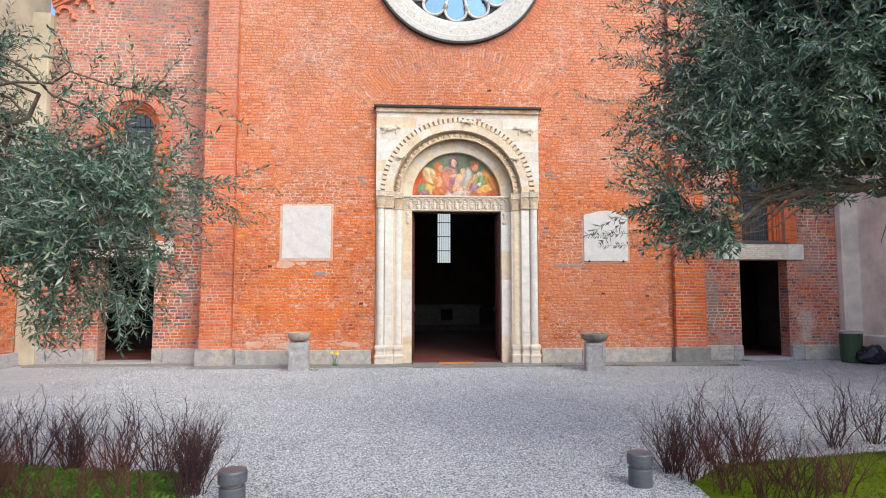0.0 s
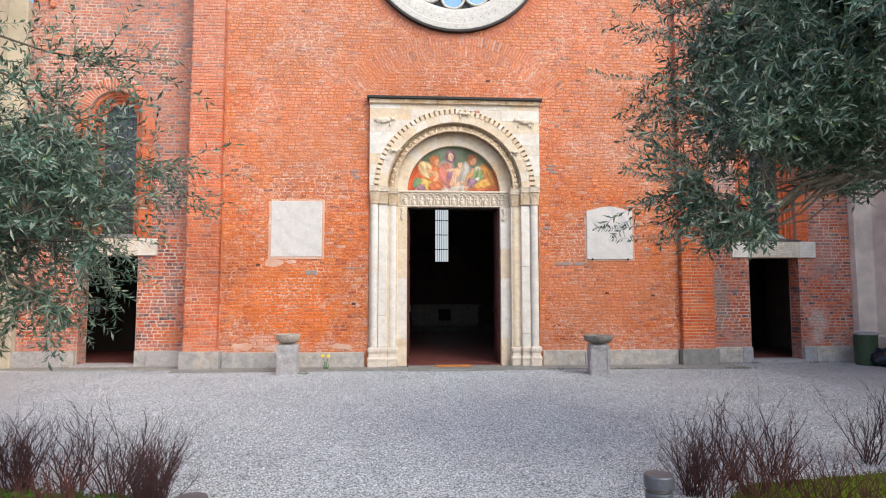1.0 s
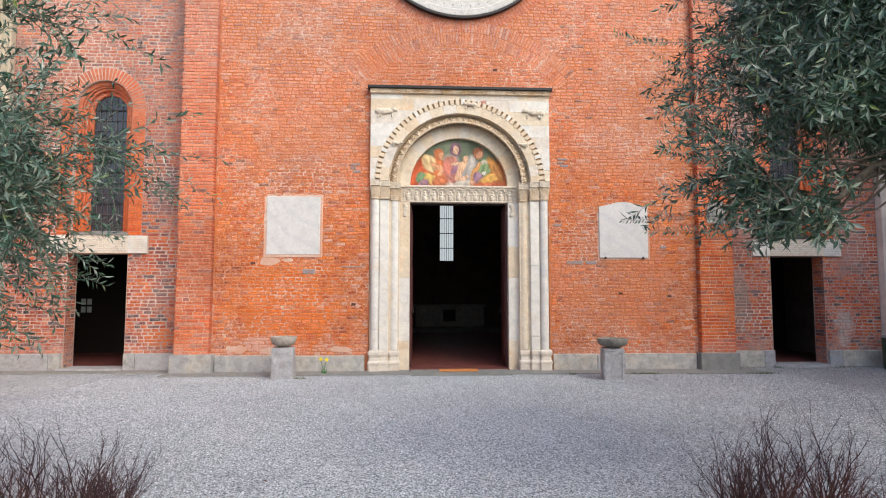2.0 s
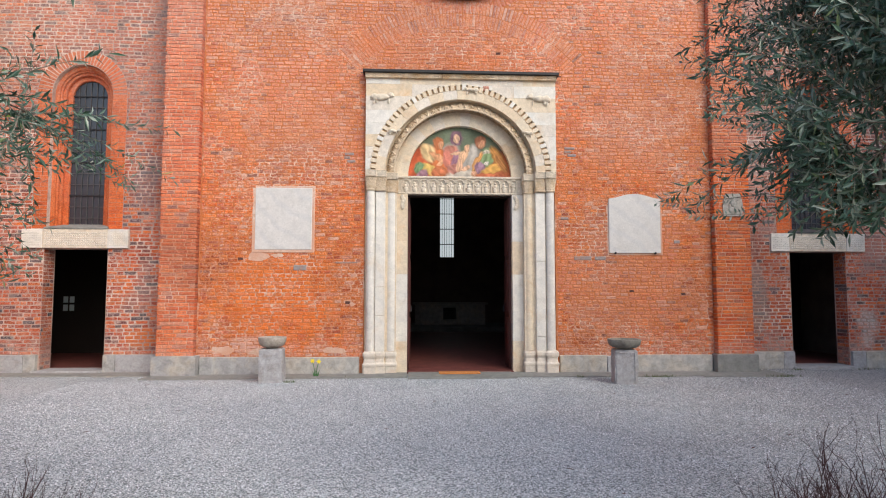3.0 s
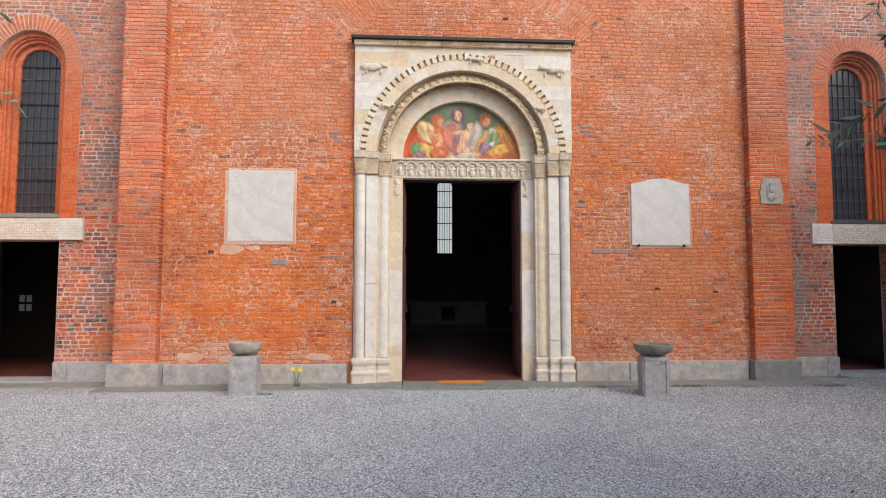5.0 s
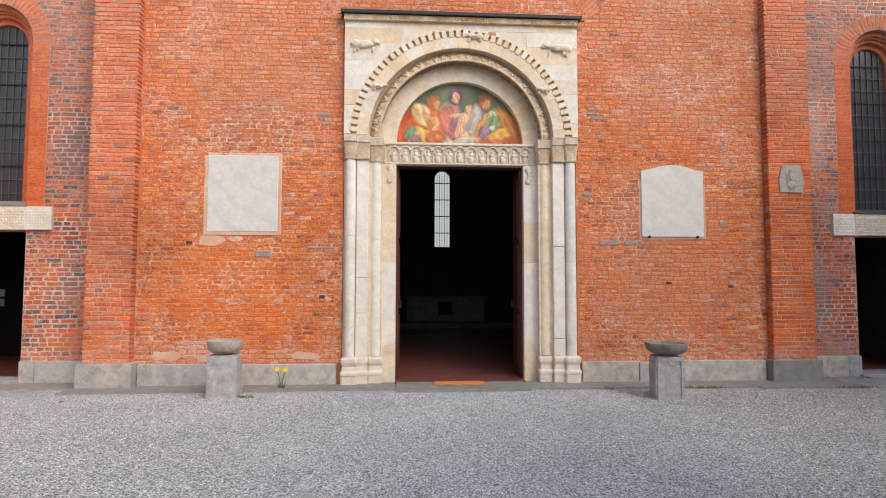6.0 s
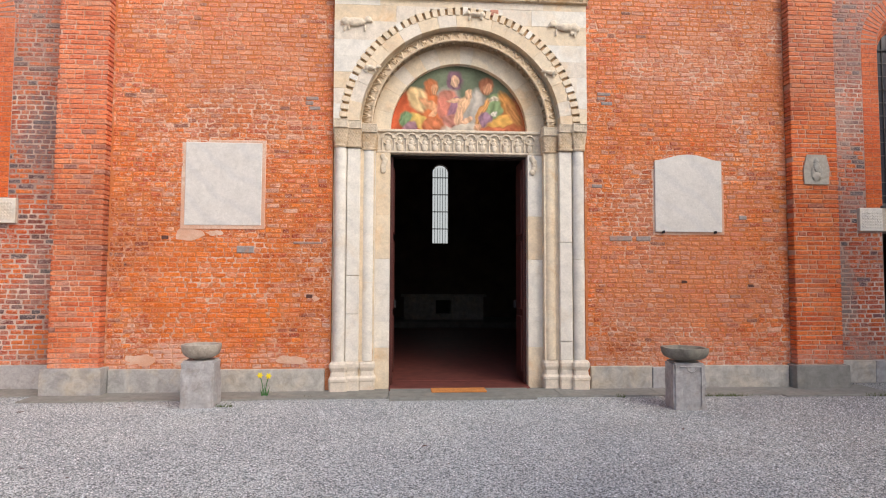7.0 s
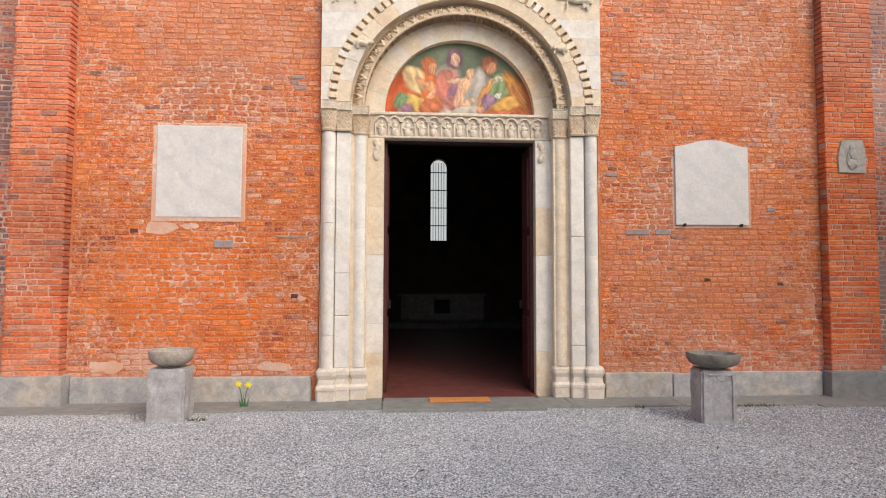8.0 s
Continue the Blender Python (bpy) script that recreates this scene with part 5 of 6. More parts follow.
for v in bm.verts:
    v.co += (v.co - Vector((10.45, 12.85, 0.15))) * (0.30 * noise.noise(v.co * 5) + 0.14 * noise.noise(v.co * 14))
    v.co.z = max(v.co.z, 0.0)
single("rubbish_bag", bm, BAG, "full black plastic rubbish bag on the gravel", "bag", smooth=True)

# ---- neighbouring walls of the courtyard ----
# only its far end is in view; height and length set to shade the right
single("wall_court_south", box(bmesh.new(), 10.90, 11.3, -9.0, 14.3, 0, 7.1), PLASTER_BEIGE, "weathered beige plaster wall of the courtyard", "wall", "structure")
single("trim_south", box(bmesh.new(), 10.47, 10.92, 13.62, 13.95, 0, 8.2, 0.02), PLASTER_BEIGE, "beige plaster corner strip beside the church", "pilaster", "structure")
single("trim_ledge", box(bmesh.new(), 10.78, 10.90, -9.0, 13.6, 0.0, 0.62, 0.03), PLASTER_BEIGE, "low stained plaster ledge at the wall foot", "ledge", "structure")
single("trim_north", box(bmesh.new(), -8.58, -8.165, 13.64, 13.95, 0, 8.0, 0.02), PLASTER_CREAM, "cream plaster corner strip beside the church", "pilaster", "structure")
single("plinth_north", box(bmesh.new(), -8.56, -8.46, -9, 13.63, 0, 0.3, 0.015), PED_STONE, "low pale stone plinth of the side building", "plinth", "structure")
side_wall = single("wall_court_north", box(bmesh.new(), -8.9, -8.60, -9, 14.3, 0, 4.6), MORTAR_NAVE, "orange brick lower wall of the side building", "wall", "structure")
single("wall_court_north_upper", box(bmesh.new(), -8.9, -8.56, 10.0, 14.3, 4.605, 9.6), PLASTER_CREAM, "cream plaster upper wall of the side building", "wall", "structure")
single("wall_court_west", box(bmesh.new(), -8.9, 11.3, -9.4, -9.0, 0, 3.0), PLASTER_BEIGE, "plain plaster wall closing the courtyard", "wall", "structure")


# ---- planting ----
def olive(name, place, lobes, seed, per_limb, per_branch, label, sparse=None, under=None, leaf=1.0, sprays=()):
    """An olive: gnarled trunk, limbs, branches and leafy twigs that arch out of the crown; lobes are (centre, radii, limbs)."""
    centre, radii, _ = lobes[0]
    rng = random.Random(seed)
    tree = thing(name, place, label, "tree", "olive trees")
    foot, mid = Vector(place), Vector(centre)

    def rnd(k=1.0):
        return Vector((rng.uniform(-k, k), rng.uniform(-k, k), rng.uniform(-k, k)))

    def bent(a, b, r0, r1, n, sag):
        pts = []
        for i in range(n + 1):
            t = i / n
            p = a.lerp(b, t) + Vector((0, 0, 1)) * sag * math.sin(math.pi * t)
            if 0 < i < n:
                p += rnd(0.04 * (b - a).length)
            pts.append((p, r0 + (r1 - r0) * t))
        return pts

    fork = Vector((foot.x, foot.y, max(0.9, mid.z - radii[2] * 0.62)))
    trunk = [(foot + Vector((0, 0, -0.1)), 0.20), (foot + Vector((0.03, 0.02, 0.15)), 0.15), (foot.lerp(fork, 0.5) + rnd(0.05), 0.13), (fork, 0.12)]
    v, f = tubes([trunk], 12)
    raw("trunk", [p - foot for p in v], f, BARK, tree, True)
    branch_lines, twig_lines = [], []
    lv, lf = [], []
    for mid, radii in [(Vector(c), r) for c, r, n in lobes for _ in range(n)]:
        for _ in range(40):
            d = rnd()
            if 0.3 < d.length < 1:
                break
        d.normalize()
        tip = mid + Vector((d.x * radii[0], d.y * radii[1], d.z * radii[2])) * rng.uniform(0.45, 0.7)
        limb = bent(fork, tip, 0.05, 0.014, 6, 0.15)
        branch_lines.append(limb)
        for j in range(per_limb):
            base = limb[rng.randint(2, 6)][0]
            d2 = (d * 0.7 + rnd()).normalized()
            end = mid + Vector((d2.x * radii[0], d2.y * radii[1], d2.z * radii[2])) * rng.uniform(0.62, 1.0)
            if sparse and rng.random() < sparse(end):
                continue
            br = bent(base, end, 0.012, 0.003, 6, rng.uniform(-0.1, 0.15))
            branch_lines.append(br)
            for k in range(per_branch):
                t = rng.uniform(0.25, 1.0)
                q = t * 6
                a = br[int(min(q, 5))][0].lerp(br[int(min(q, 5)) + 1][0], q - int(min(q, 5)))
                out = (a - mid).normalized()
                way = (out * 0.8 + rnd(0.85) + Vector((0, 0, rng.choice((-0.5, 0.05, 0.25))))).normalized()
                ln = rng.uniform(0.18, 0.48) if t < 0.9 else rng.uniform(0.40, 0.85)
                pts = [a]
                for s in range(4):
                    pts.append(pts[-1] + way * ln / 4)
                    way = (way + Vector((0, 0, rng.uniform(-0.30, 0.10))) + rnd(0.12)).normalized()
                if under and min(p.z for p in pts) < under(pts[-1].x):
                    continue
                twig_lines.append([(p, 0.0032 * (1 - 0.2 * n)) for n, p in enumerate(pts)])
                side = way.cross(rnd()).normalized()
                count = int(ln / 0.017)
                for m in range(count):
                    u = (m + 0.5) / count * 4
                    p = pts[int(u)].lerp(pts[int(u) + 1], u - int(u))
                    ax = (pts[int(u) + 1] - pts[int(u)]).normalized()
                    side = (Matrix.Rotation(math.pi * 0.5 + rng.uniform(-0.5, 0.5), 3, ax) @ side if m % 2 == 0 else -side).normalized()
                    dr = (side * 0.85 + ax * rng.uniform(0.4, 0.9) + rnd(0.2)).normalized()
                    L, W = leaf * rng.uniform(0.044, 0.082), leaf * rng.uniform(0.0058, 0.0098)
                    flat = dr.cross(rnd() * 0.5 + ax).normalized() * W
                    up = dr.cross(flat).normalized() * L * 0.06
                    o = len(lv)
                    lv.extend((p - foot, p + dr * L * 0.5 + flat - up - foot, p + dr * L - foot, p + dr * L * 0.5 - flat - up - foot))
                    lf.extend(((o, o + 1, o + 2), (o, o + 2, o + 3)))
    for start, reach in sprays:
        p = Vector(start) + rnd(0.08)
        line, way = [(p, 0.004)], (Vector(reach) + rnd(0.08)).normalized()
        count = int(Vector(reach).length / 0.022)
        for m in range(count):
            p = p + way * 0.022
            way = (way + Vector((0, 0, rng.uniform(-0.03, 0.055))) + rnd(0.03)).normalized()
            line.append((p, 0.004 * (1 - 0.7 * m / count)))
            for up_ in (1, -0.75):
                dr = (Vector((rng.uniform(-0.2, 0.2), rng.uniform(-0.6, 0.6), up_)) + way * rng.uniform(0.3, 0.9)).normalized()
                L, W = rng.uniform(0.028, 0.052), rng.uniform(0.005, 0.0085)
                flat = dr.cross(rnd() + way).normalized() * W
                o = len(lv)
                lv.extend((p - foot, p + dr * L * 0.5 + flat - foot, p + dr * L - foot, p + dr * L * 0.5 - flat - foot))
                lf.extend(((o, o + 1, o + 2), (o, o + 2, o + 3)))
        twig_lines.append(line)
    v, f = tubes(branch_lines, 6)
    raw("branch", [p - foot for p in v], f, BARK, tree, True)
    v, f = tubes(twig_lines, 3)
    raw("twig", [p - foot for p in v], f, TWIG, tree)
    raw("crown", lv, lf, LEAF, tree)
    return tree


def thin_top(p):
    return (0.90 if p.x > -3.2 else 0.45) if p.z > 2.62 else (0.5 if p.x > -3.2 else 0.8) if p.z < 1.75 else 0.0


def thin_foot(p):
    return 0.93 if p.z < (3.1 if p.x > 3.6 else 2.7 if p.x > 2.7 else 1.80) else 0.0


olive("olive_tree", (-3.95, 5.05, 0), (((-3.42, 4.65, 2.62), (1.80, 1.15, 1.50), 17), ((-2.0, 4.15, 1.88), (0.42, 0.42, 0.58), 2)), 5, 15, 27, "grey-green olive tree with a loose open crown", thin_top, lambda x: 1.84 if x < -2.5 else 1.16, 0.95)
olive("olive_tree", (4.75, 5.25, 0), (((3.96, 4.85, 3.62), (1.74, 1.25, 1.64), 17), ((2.56, 4.68, 2.46), (0.48, 0.42, 0.64), 3)), 11, 16, 29,
      "dense dark grey-green olive tree with drooping twigs", thin_foot, lambda x: 1.84 if x < 2.6 else 2.45 if x < 3.5 else 2.28, 1.2,
      [((2.35 - 0.12 * math.sin(k * 2.3), 5.0 + 0.30 * math.sin(k * 1.7), 1.95 + 0.145 * k), (-0.62 - 0.28 * math.sin(k * 3.1), 0.1 * math.cos(k), -0.04)) for k in range(15)])


def shrub(seed, stems, height, spread, material, thick):
    rng = random.Random(seed)
    lines = []
    for i in range(stems):
        a, r = rng.uniform(0, 2 * math.pi), rng.uniform(0.0, 0.10)
        p = Vector((r * math.cos(a), r * math.sin(a), -0.02))
        lean = spread * rng.uniform(0.1, 1.0)
        way = Vector((math.cos(a) * lean, math.sin(a) * lean, 1)).normalized()
        h = height * rng.uniform(0.6, 1.08)
        n = 7
        pts = [(p, thick)]
        for s in range(n):
            p = p + way * h / n
            way = (way + Vector((rng.uniform(-0.26, 0.26), rng.uniform(-0.26, 0.26), rng.uniform(-0.10, 0.10)))).normalized()
            pts.append((p, thick * (1 - 0.62 * (s + 1) / n)))
            if s >= 1 and rng.random() < 0.9:
                w2 = (way + Vector((rng.uniform(-0.9, 0.9), rng.uniform(-0.9, 0.9), rng.uniform(-0.2, 0.4)))).normalized()
                q, ln, side = p, h * rng.uniform(0.12, 0.34), []
                for k in range(4):
                    side.append((q, thick * 0.45 * (1 - 0.2 * k)))
                    q = q + w2 * ln / 3
                    w2 = (w2 + Vector((rng.uniform(-0.2, 0.2), rng.uniform(-0.2, 0.2), 0.16))).normalized()
                    if k in (1, 2):
                        w3 = (w2 + Vector((rng.uniform(-0.9, 0.9), rng.uniform(-0.9, 0.9), 0.2))).normalized()
                        lines.append([(q, thick * 0.3), (q + w3 * ln * 0.2, thick * 0.25), (q + w3 * ln * 0.42 + Vector((0, 0, 0.01)), thick * 0.15)])
                lines.append(side)
        lines.append(pts)
    v, f = tubes(lines, 3)
    return raw("bare_shrub", v, f, material)


dense = tagged(shrub(3, 54, 0.53, 0.46, SHRUB, 0.0050), "dense bare red-brown twiggy shrub in the bed", "shrub", "bare shrubs along the beds")
open_ = tagged(shrub(4, 16, 0.57, 0.70, SHRUB, 0.0060), "open bare red-brown twiggy shrub in the bed", "shrub", "bare shrubs along the beds")
red = tagged(shrub(6, 20, 0.44, 0.60, SHRUB_RED, 0.0052), "low bare reddish shrub at the bed edge", "shrub", "bare shrubs along the beds")
dense.matrix_world, open_.matrix_world, red.matrix_world = pose(-1.78, 5.18, 0, 0, 0, 30), pose(-2.55, 5.55, 0, 0, 0, 0), pose(2.75, 5.05, 0, 0, 0, 0)
for ob, x, y, a in ((dense, -1.68, 4.86, 100), (dense, -2.95, 5.6, 200), (open_, -3.35, 5.62, 80), (open_, -3.8, 5.62, 170), (open_, -4.3, 5.7, 250), (open_, -2.15, 5.45, 300), (dense, -3.55, 5.3, 10),
                    (red, -2.4, 5.15, 60), (red, -3.2, 5.0, 190), (dense, -4.7, 5.6, 310),
                    (dense, 2.36, 5.22, 70), (open_, 2.85, 5.55, 130), (open_, 3.25, 5.65, 220), (open_, 4.38, 5.98, 310), (open_, 4.9, 6.05, 60), (red, 3.12, 5.3, 140), (red, 3.05, 4.70, 15), (red, 2.52, 4.62, 330), (red, 2.72, 4.42, 90), (red, 2.98, 4.36, 210), (red, 3.35, 4.52, 275), (red, 2.42, 4.98, 120), (red, -2.05, 4.62, 75), (red, -2.72, 4.55, 160), (red, -3.05, 4.62, 20), (red, -2.40, 4.48, 290)):
    copy_thing(ob, pose(x, y, 0, 0, 0, a))


def bed(name, x0, x1, y0, y1, material, label, blades, tall, seed, rim):
    """A low uneven lawn with its blades."""
    rng = random.Random(seed)
    nx, ny = 44, 60
    verts, faces = [], []

    def height(x, y):
        e = min(x - x0, x1 - x, rim(x) - y, 0.25) / 0.25
        return -0.012 + 0.045 * max(0.0, e) + 0.018 * noise.noise((x * 3, y * 3, 0)) * max(0.0, e)

    for j in range(ny + 1):
        for i in range(nx + 1):
            x, y = x0 + (x1 - x0) * i / nx, y0 + (y1 - y0) * j / ny
            wob = 0.06 * noise.noise((x * 2.2, y * 2.2, 3))
            verts.append((x + wob, y + wob, height(x, y)))
    for j in range(ny):
        for i in range(nx):
            q = j * (nx + 1) + i
            faces.append((q, q + 1, q + nx + 2, q + nx + 1))
    lawn = tagged(raw(name, verts, faces, MOSS if material is GRASS else material, None, True), label, "grass", "", "structure")
    v, f = [], []
    for k in range(blades):
        x, y = rng.uniform(x0, x1), y1 - (y1 - (4.0 if k % 4 else y0)) * rng.random() ** 1.2
        if y > rim(x) - 0.03:
            continue
        z, h, a = height(x, y), tall * rng.uniform(0.4, 1.2), rng.uniform(0, 6.28)
        b = Vector((math.cos(a), math.sin(a), 0))
        p, w = Vector((x, y, z - 0.004)), b.orthogonal().normalized() * rng.uniform(0.002, 0.0045 if material is LAWN else 0.011)
        o = len(v)
        v.extend((p - w, p + w, p + b * h * 0.35 + Vector((0, 0, h * 0.7)) + w * 0.7, p + b * h * rng.uniform(0.6, 1.1) + Vector((0, 0, h * rng.uniform(0.7, 1.0)))))
        f.extend(((o, o + 1, o + 2), (o, o + 2, o + 3)))
    tagged(raw("grass", v, f, material), "short green grass blades in the bed", "grass", "", "stuff")


bed("bed_north", -7.6, -1.72, -3.0, 5.95, GRASS, "planted bed with low green weeds and soil", 24000, 0.050, 21, lambda x: min(5.9, 5.42 + 0.22 * (-1.8 - x)))
bed("bed_south", 2.28, 9.0, -3.0, 5.95, LAWN, "mossy green lawn bed beside the gravel", 34000, 0.022, 22, lambda x: min(4.95 + 1.0 * (x - 2.35), 5.5 + 0.17 * (x - 2.89)))

# tufts at the foot of the wall
for x, y, n, r in ((4.75, 12.80, 60, 0.22), (7.05, 12.72, 80, 0.18), (6.95, 13.45, 60, 0.15), (-1.90, 12.44, 26, 0.06), (3.3, 12.82, 14, 0.04), (-0.95, 12.95, 10, 0.05), (9.35, 13.6, 20, 0.08), (8.0, 13.6, 20, 0.08)):
    rng = random.Random(int(x * 100))
    v, f = [], []
    for k in range(n):
        p = Vector((x + rng.gauss(0, r), y + rng.gauss(0, 0.015), 0.0))
        a, h = rng.uniform(0, 6.28), rng.uniform(0.015, 0.06)
        o = len(v)
        v.extend((p + Vector((0.006, 0, 0)), p - Vector((0.006, 0, 0)), p + Vector((math.cos(a) * h * 0.6, math.sin(a) * h * 0.6, h))))
        f.append((o, o + 1, o + 2))
    tagged(raw("weed_tuft", v, f, MOSS), "small green weeds growing from a paving joint", "weeds", "", "stuff")

# loose gravel stones lying on the court
rng = np.random.default_rng(4)
N = 60000
gx, gy = rng.uniform(-5.5, 7.5, N), 5.4 + 7.25 * rng.random(N) ** 0.9
size = rng.uniform(0.004, 0.009, N)
oct_v = np.array([(1, 0, 0), (-1, 0, 0), (0, 1, 0), (0, -1, 0), (0, 0, 0.7), (0, 0, -0.7)], float)
oct_f = np.array([(0, 2, 4), (2, 1, 4), (1, 3, 4), (3, 0, 4), (2, 0, 5), (1, 2, 5), (3, 1, 5), (0, 3, 5)])
turn = rng.uniform(0, math.pi, N)
pv = oct_v[None] * size[:, None, None] * rng.uniform(0.6, 1.35, (N, 6, 3))
ct, st = np.cos(turn)[:, None], np.sin(turn)[:, None]
px, py = pv[..., 0] * ct - pv[..., 1] * st + gx[:, None], pv[..., 0] * st + pv[..., 1] * ct + gy[:, None]
pz = pv[..., 2] + size[:, None] * 0.35
verts = np.stack((px, py, pz), -1).reshape(-1, 3)
faces = (oct_f[None] + 6 * np.arange(N)[:, None, None]).reshape(-1, 3)
tagged(raw("gravel", verts.tolist(), faces.tolist(), PEBBLE), "loose grey and white crushed gravel stones", "gravel", "", "stuff")


# dry leaves and twigs blown onto the gravel
rnd = random.Random(77)
v, f = [], []
for k in range(46):
    p, a, ln = Vector((rnd.uniform(-4.5, 7.0), rnd.uniform(5.8, 12.5), 0.012)), rnd.uniform(0, 6.28), rnd.uniform(0.02, 0.05)
    d, w = Vector((math.cos(a), math.sin(a), 0.1)) * ln, Vector((-math.sin(a), math.cos(a), 0.15)) * ln * 0.22
    o = len(v)
    v.extend((p - d, p - w + Vector((0, 0, 0.004)), p + d, p + w + Vector((0, 0, 0.008))))
    f.extend(((o, o + 1, o + 2), (o, o + 2, o + 3)))
tagged(raw("fallen_leaf", v, f, GAP), "few dry brown leaves lying on the gravel", "leaves", "", "stuff")


# ---- bricks, laid course by course onto the walls ----
class Bricks:
    """Collects bricks of one wall: most go into one joined mesh, those inside the near stretch become objects of their own."""

    def __init__(self, wall, material, place, near=None, limit=300):
        self.wall, self.material, self.place, self.near, self.limit = wall, material, place, near, limit
        self.v, self.f, self.count, self.shared = [], [], 0, {}

    def shape(self, quad, proud, deep, round_, rough):
        """quad: four (u, v) corners; returns verts in (u, v, d) and faces."""
        c = (sum(p[0] for p in quad) / 4, sum(p[1] for p in quad) / 4)
        edge = []
        for i in range(4):
            p = Vector(quad[i])
            for q in (Vector(quad[i - 1]), Vector(quad[(i + 1) % 4])):
                d = q - p
                k = min(0.35, round_ * random.uniform(0.5, 1.9) / max(d.length, 1e-6))
                edge.append(tuple(p + d * k))
        verts = [(u, v, -deep) for u, v in edge] + [(u, v, proud - round_ * 0.8) for u, v in edge]
        for u, v in edge:
            w = math.hypot(u - c[0], v - c[1]) or 1
            verts.append((u - (u - c[0]) / w * round_ * random.uniform(0.7, 1.8), v - math.copysign(round_ * random.uniform(0.5, 1.2), v - c[1]), proud + random.uniform(-rough, rough)))
        faces = [tuple(range(16, 24))]
        for a in (0, 8):
            faces += [(a + i, a + (i + 1) % 8, a + 8 + (i + 1) % 8, a + 8 + i) for i in range(8)]
        return verts, faces

    def add(self, quad, proud=0.005, deep=0.02, round_=0.006, rough=0.0025, whole=None):
        cu, cv = sum(p[0] for p in quad) / 4, sum(p[1] for p in quad) / 4
        if self.near and whole and self.count < self.limit and self.near[0] < cu < self.near[1] and self.near[2] < cv < self.near[3]:
            key = (whole, random.randint(0, 3))
            if key not in self.shared:
                v, f = self.shape([(u - cu, w - cv) for u, w in quad], proud, deep, round_, rough)
                me = bpy.data.meshes.new("brick")
                me.from_pydata([Vector(self.place(*p)) - Vector(self.place(0, 0, 0)) for p in v], [], f)
                me.materials.append(self.material)
                self.shared[key] = me
            ob = new("brick", self.shared[key])
            ob.location = self.place(cu, cv, random.uniform(-0.0015, 0.0015))
            ob.parent = self.wall
            self.count += 1
            return
        v, f = self.shape(quad, proud, deep, round_, rough)
        o = len(self.v)
        self.v.extend(self.place(*p) for p in v)
        self.f.extend(tuple(i + o for i in q) for q in f)

    def lay(self, x0, x1, z0, z1, course, gap, sizes, skip=None, wild=0.0, **kw):
        """Courses from z0 to z1; skip(z) gives the stretches to leave out."""
        n = round((z1 - z0) / course)
        course = (z1 - z0) / n
        for i in range(n):
            a, b = z0 + i * course, z0 + (i + 1) * course - gap
            x = x0 - random.uniform(0, 0.2) if wild else x0
            holes = sorted(skip((a + b) / 2)) if skip else []
            first = True
            drift = random.uniform(-1, 1) * wild
            while x < x1 - 0.03:
                size = random.choice(sizes)
                w = size * (1 + random.uniform(-wild, wild)) if wild else size
                e = x + w
                if x1 - e < 0.065:
                    e = x1 + gap
                if first and not wild and i % 2:
                    e = x + sizes[0] * 0.5
                first = False
                parts, s = [], max(x, x0)
                stop = min(e - gap, x1)
                for h0, h1 in holes:
                    if h1 <= s or h0 >= stop:
                        continue
                    if h0 - s > 0.025:
                        parts.append((s, h0))
                    s = max(s, h1)
                if stop - s > 0.025:
                    parts.append((s, stop))
                for p, q in parts:
                    t = 0.007 * min(1.0, wild * 8)
                    j = [random.uniform(-t, t) for _ in range(4)]
                    whole = "%.2f" % size if abs((q - p) - (w - gap)) < 1e-6 else None
                    self.add([(p, a + j[0] + drift * 0.004), (q, a + j[1] + drift * 0.004), (q, b + j[2]), (p, b + j[3])], whole=whole, **kw)
                x = e

    def ring(self, cx, cz, r0, r1, a0, a1, n, gap, **kw):
        for i in range(n):
            s, e = radians(a0 + (a1 - a0) * i / n), radians(a0 + (a1 - a0) * (i + 1) / n)
            g = gap / 2 / r0
            self.add([(cx + r0 * math.cos(t), cz + r0 * math.sin(t)) for t in (s + g, e - g)] + [(cx + r1 * math.cos(t), cz + r1 * math.sin(t)) for t in (e - g, s + g)], **kw)

    def close(self, name="brickwork", parent=None):
        ob = raw(name, self.v, self.f, self.material, parent or self.wall)
        tagged(ob, kind="stuff")
        return ob


def front(plane, wave=0.0):
    """A wall facing the court; wave lets the old courses run slightly uneven."""
    def place(u, v, d):
        return (u, plane - d, v + wave * (noise.noise((u * 0.7, v * 0.7, 0)) + 0.45 * noise.noise((u * 2.6, v * 2.6, 4)) + 0.22 * noise.noise((u * 9, v * 9, 8))))
    return place


def chord(cx, cz, r, z):
    d = r * r - (z - cz) ** 2
    return [(cx - math.sqrt(d), cx + math.sqrt(d))] if d > 0 else []


ARCH_X, ARCH_Z, ARCH0, ARCH1, ARCH_A = 1.19, 4.04, 2.80, 3.32, 42


def arch_zone(z):
    """Where the relieving arch crosses a course."""
    out = []
    if z > ARCH_Z + ARCH0 * math.sin(radians(ARCH_A)):
        o = chord(ARCH_X, ARCH_Z, ARCH1, z)
        i = chord(ARCH_X, ARCH_Z, ARCH0, z)
        edge = (z - ARCH_Z) / math.tan(radians(ARCH_A))
        if o:
            a, b = max(o[0][0], ARCH_X - edge), min(o[0][1], ARCH_X + edge)
            out = [(a, i[0][0]), (i[0][1], b)] if i else [(a, b)]
    return [s for s in out if s[1] > s[0]]


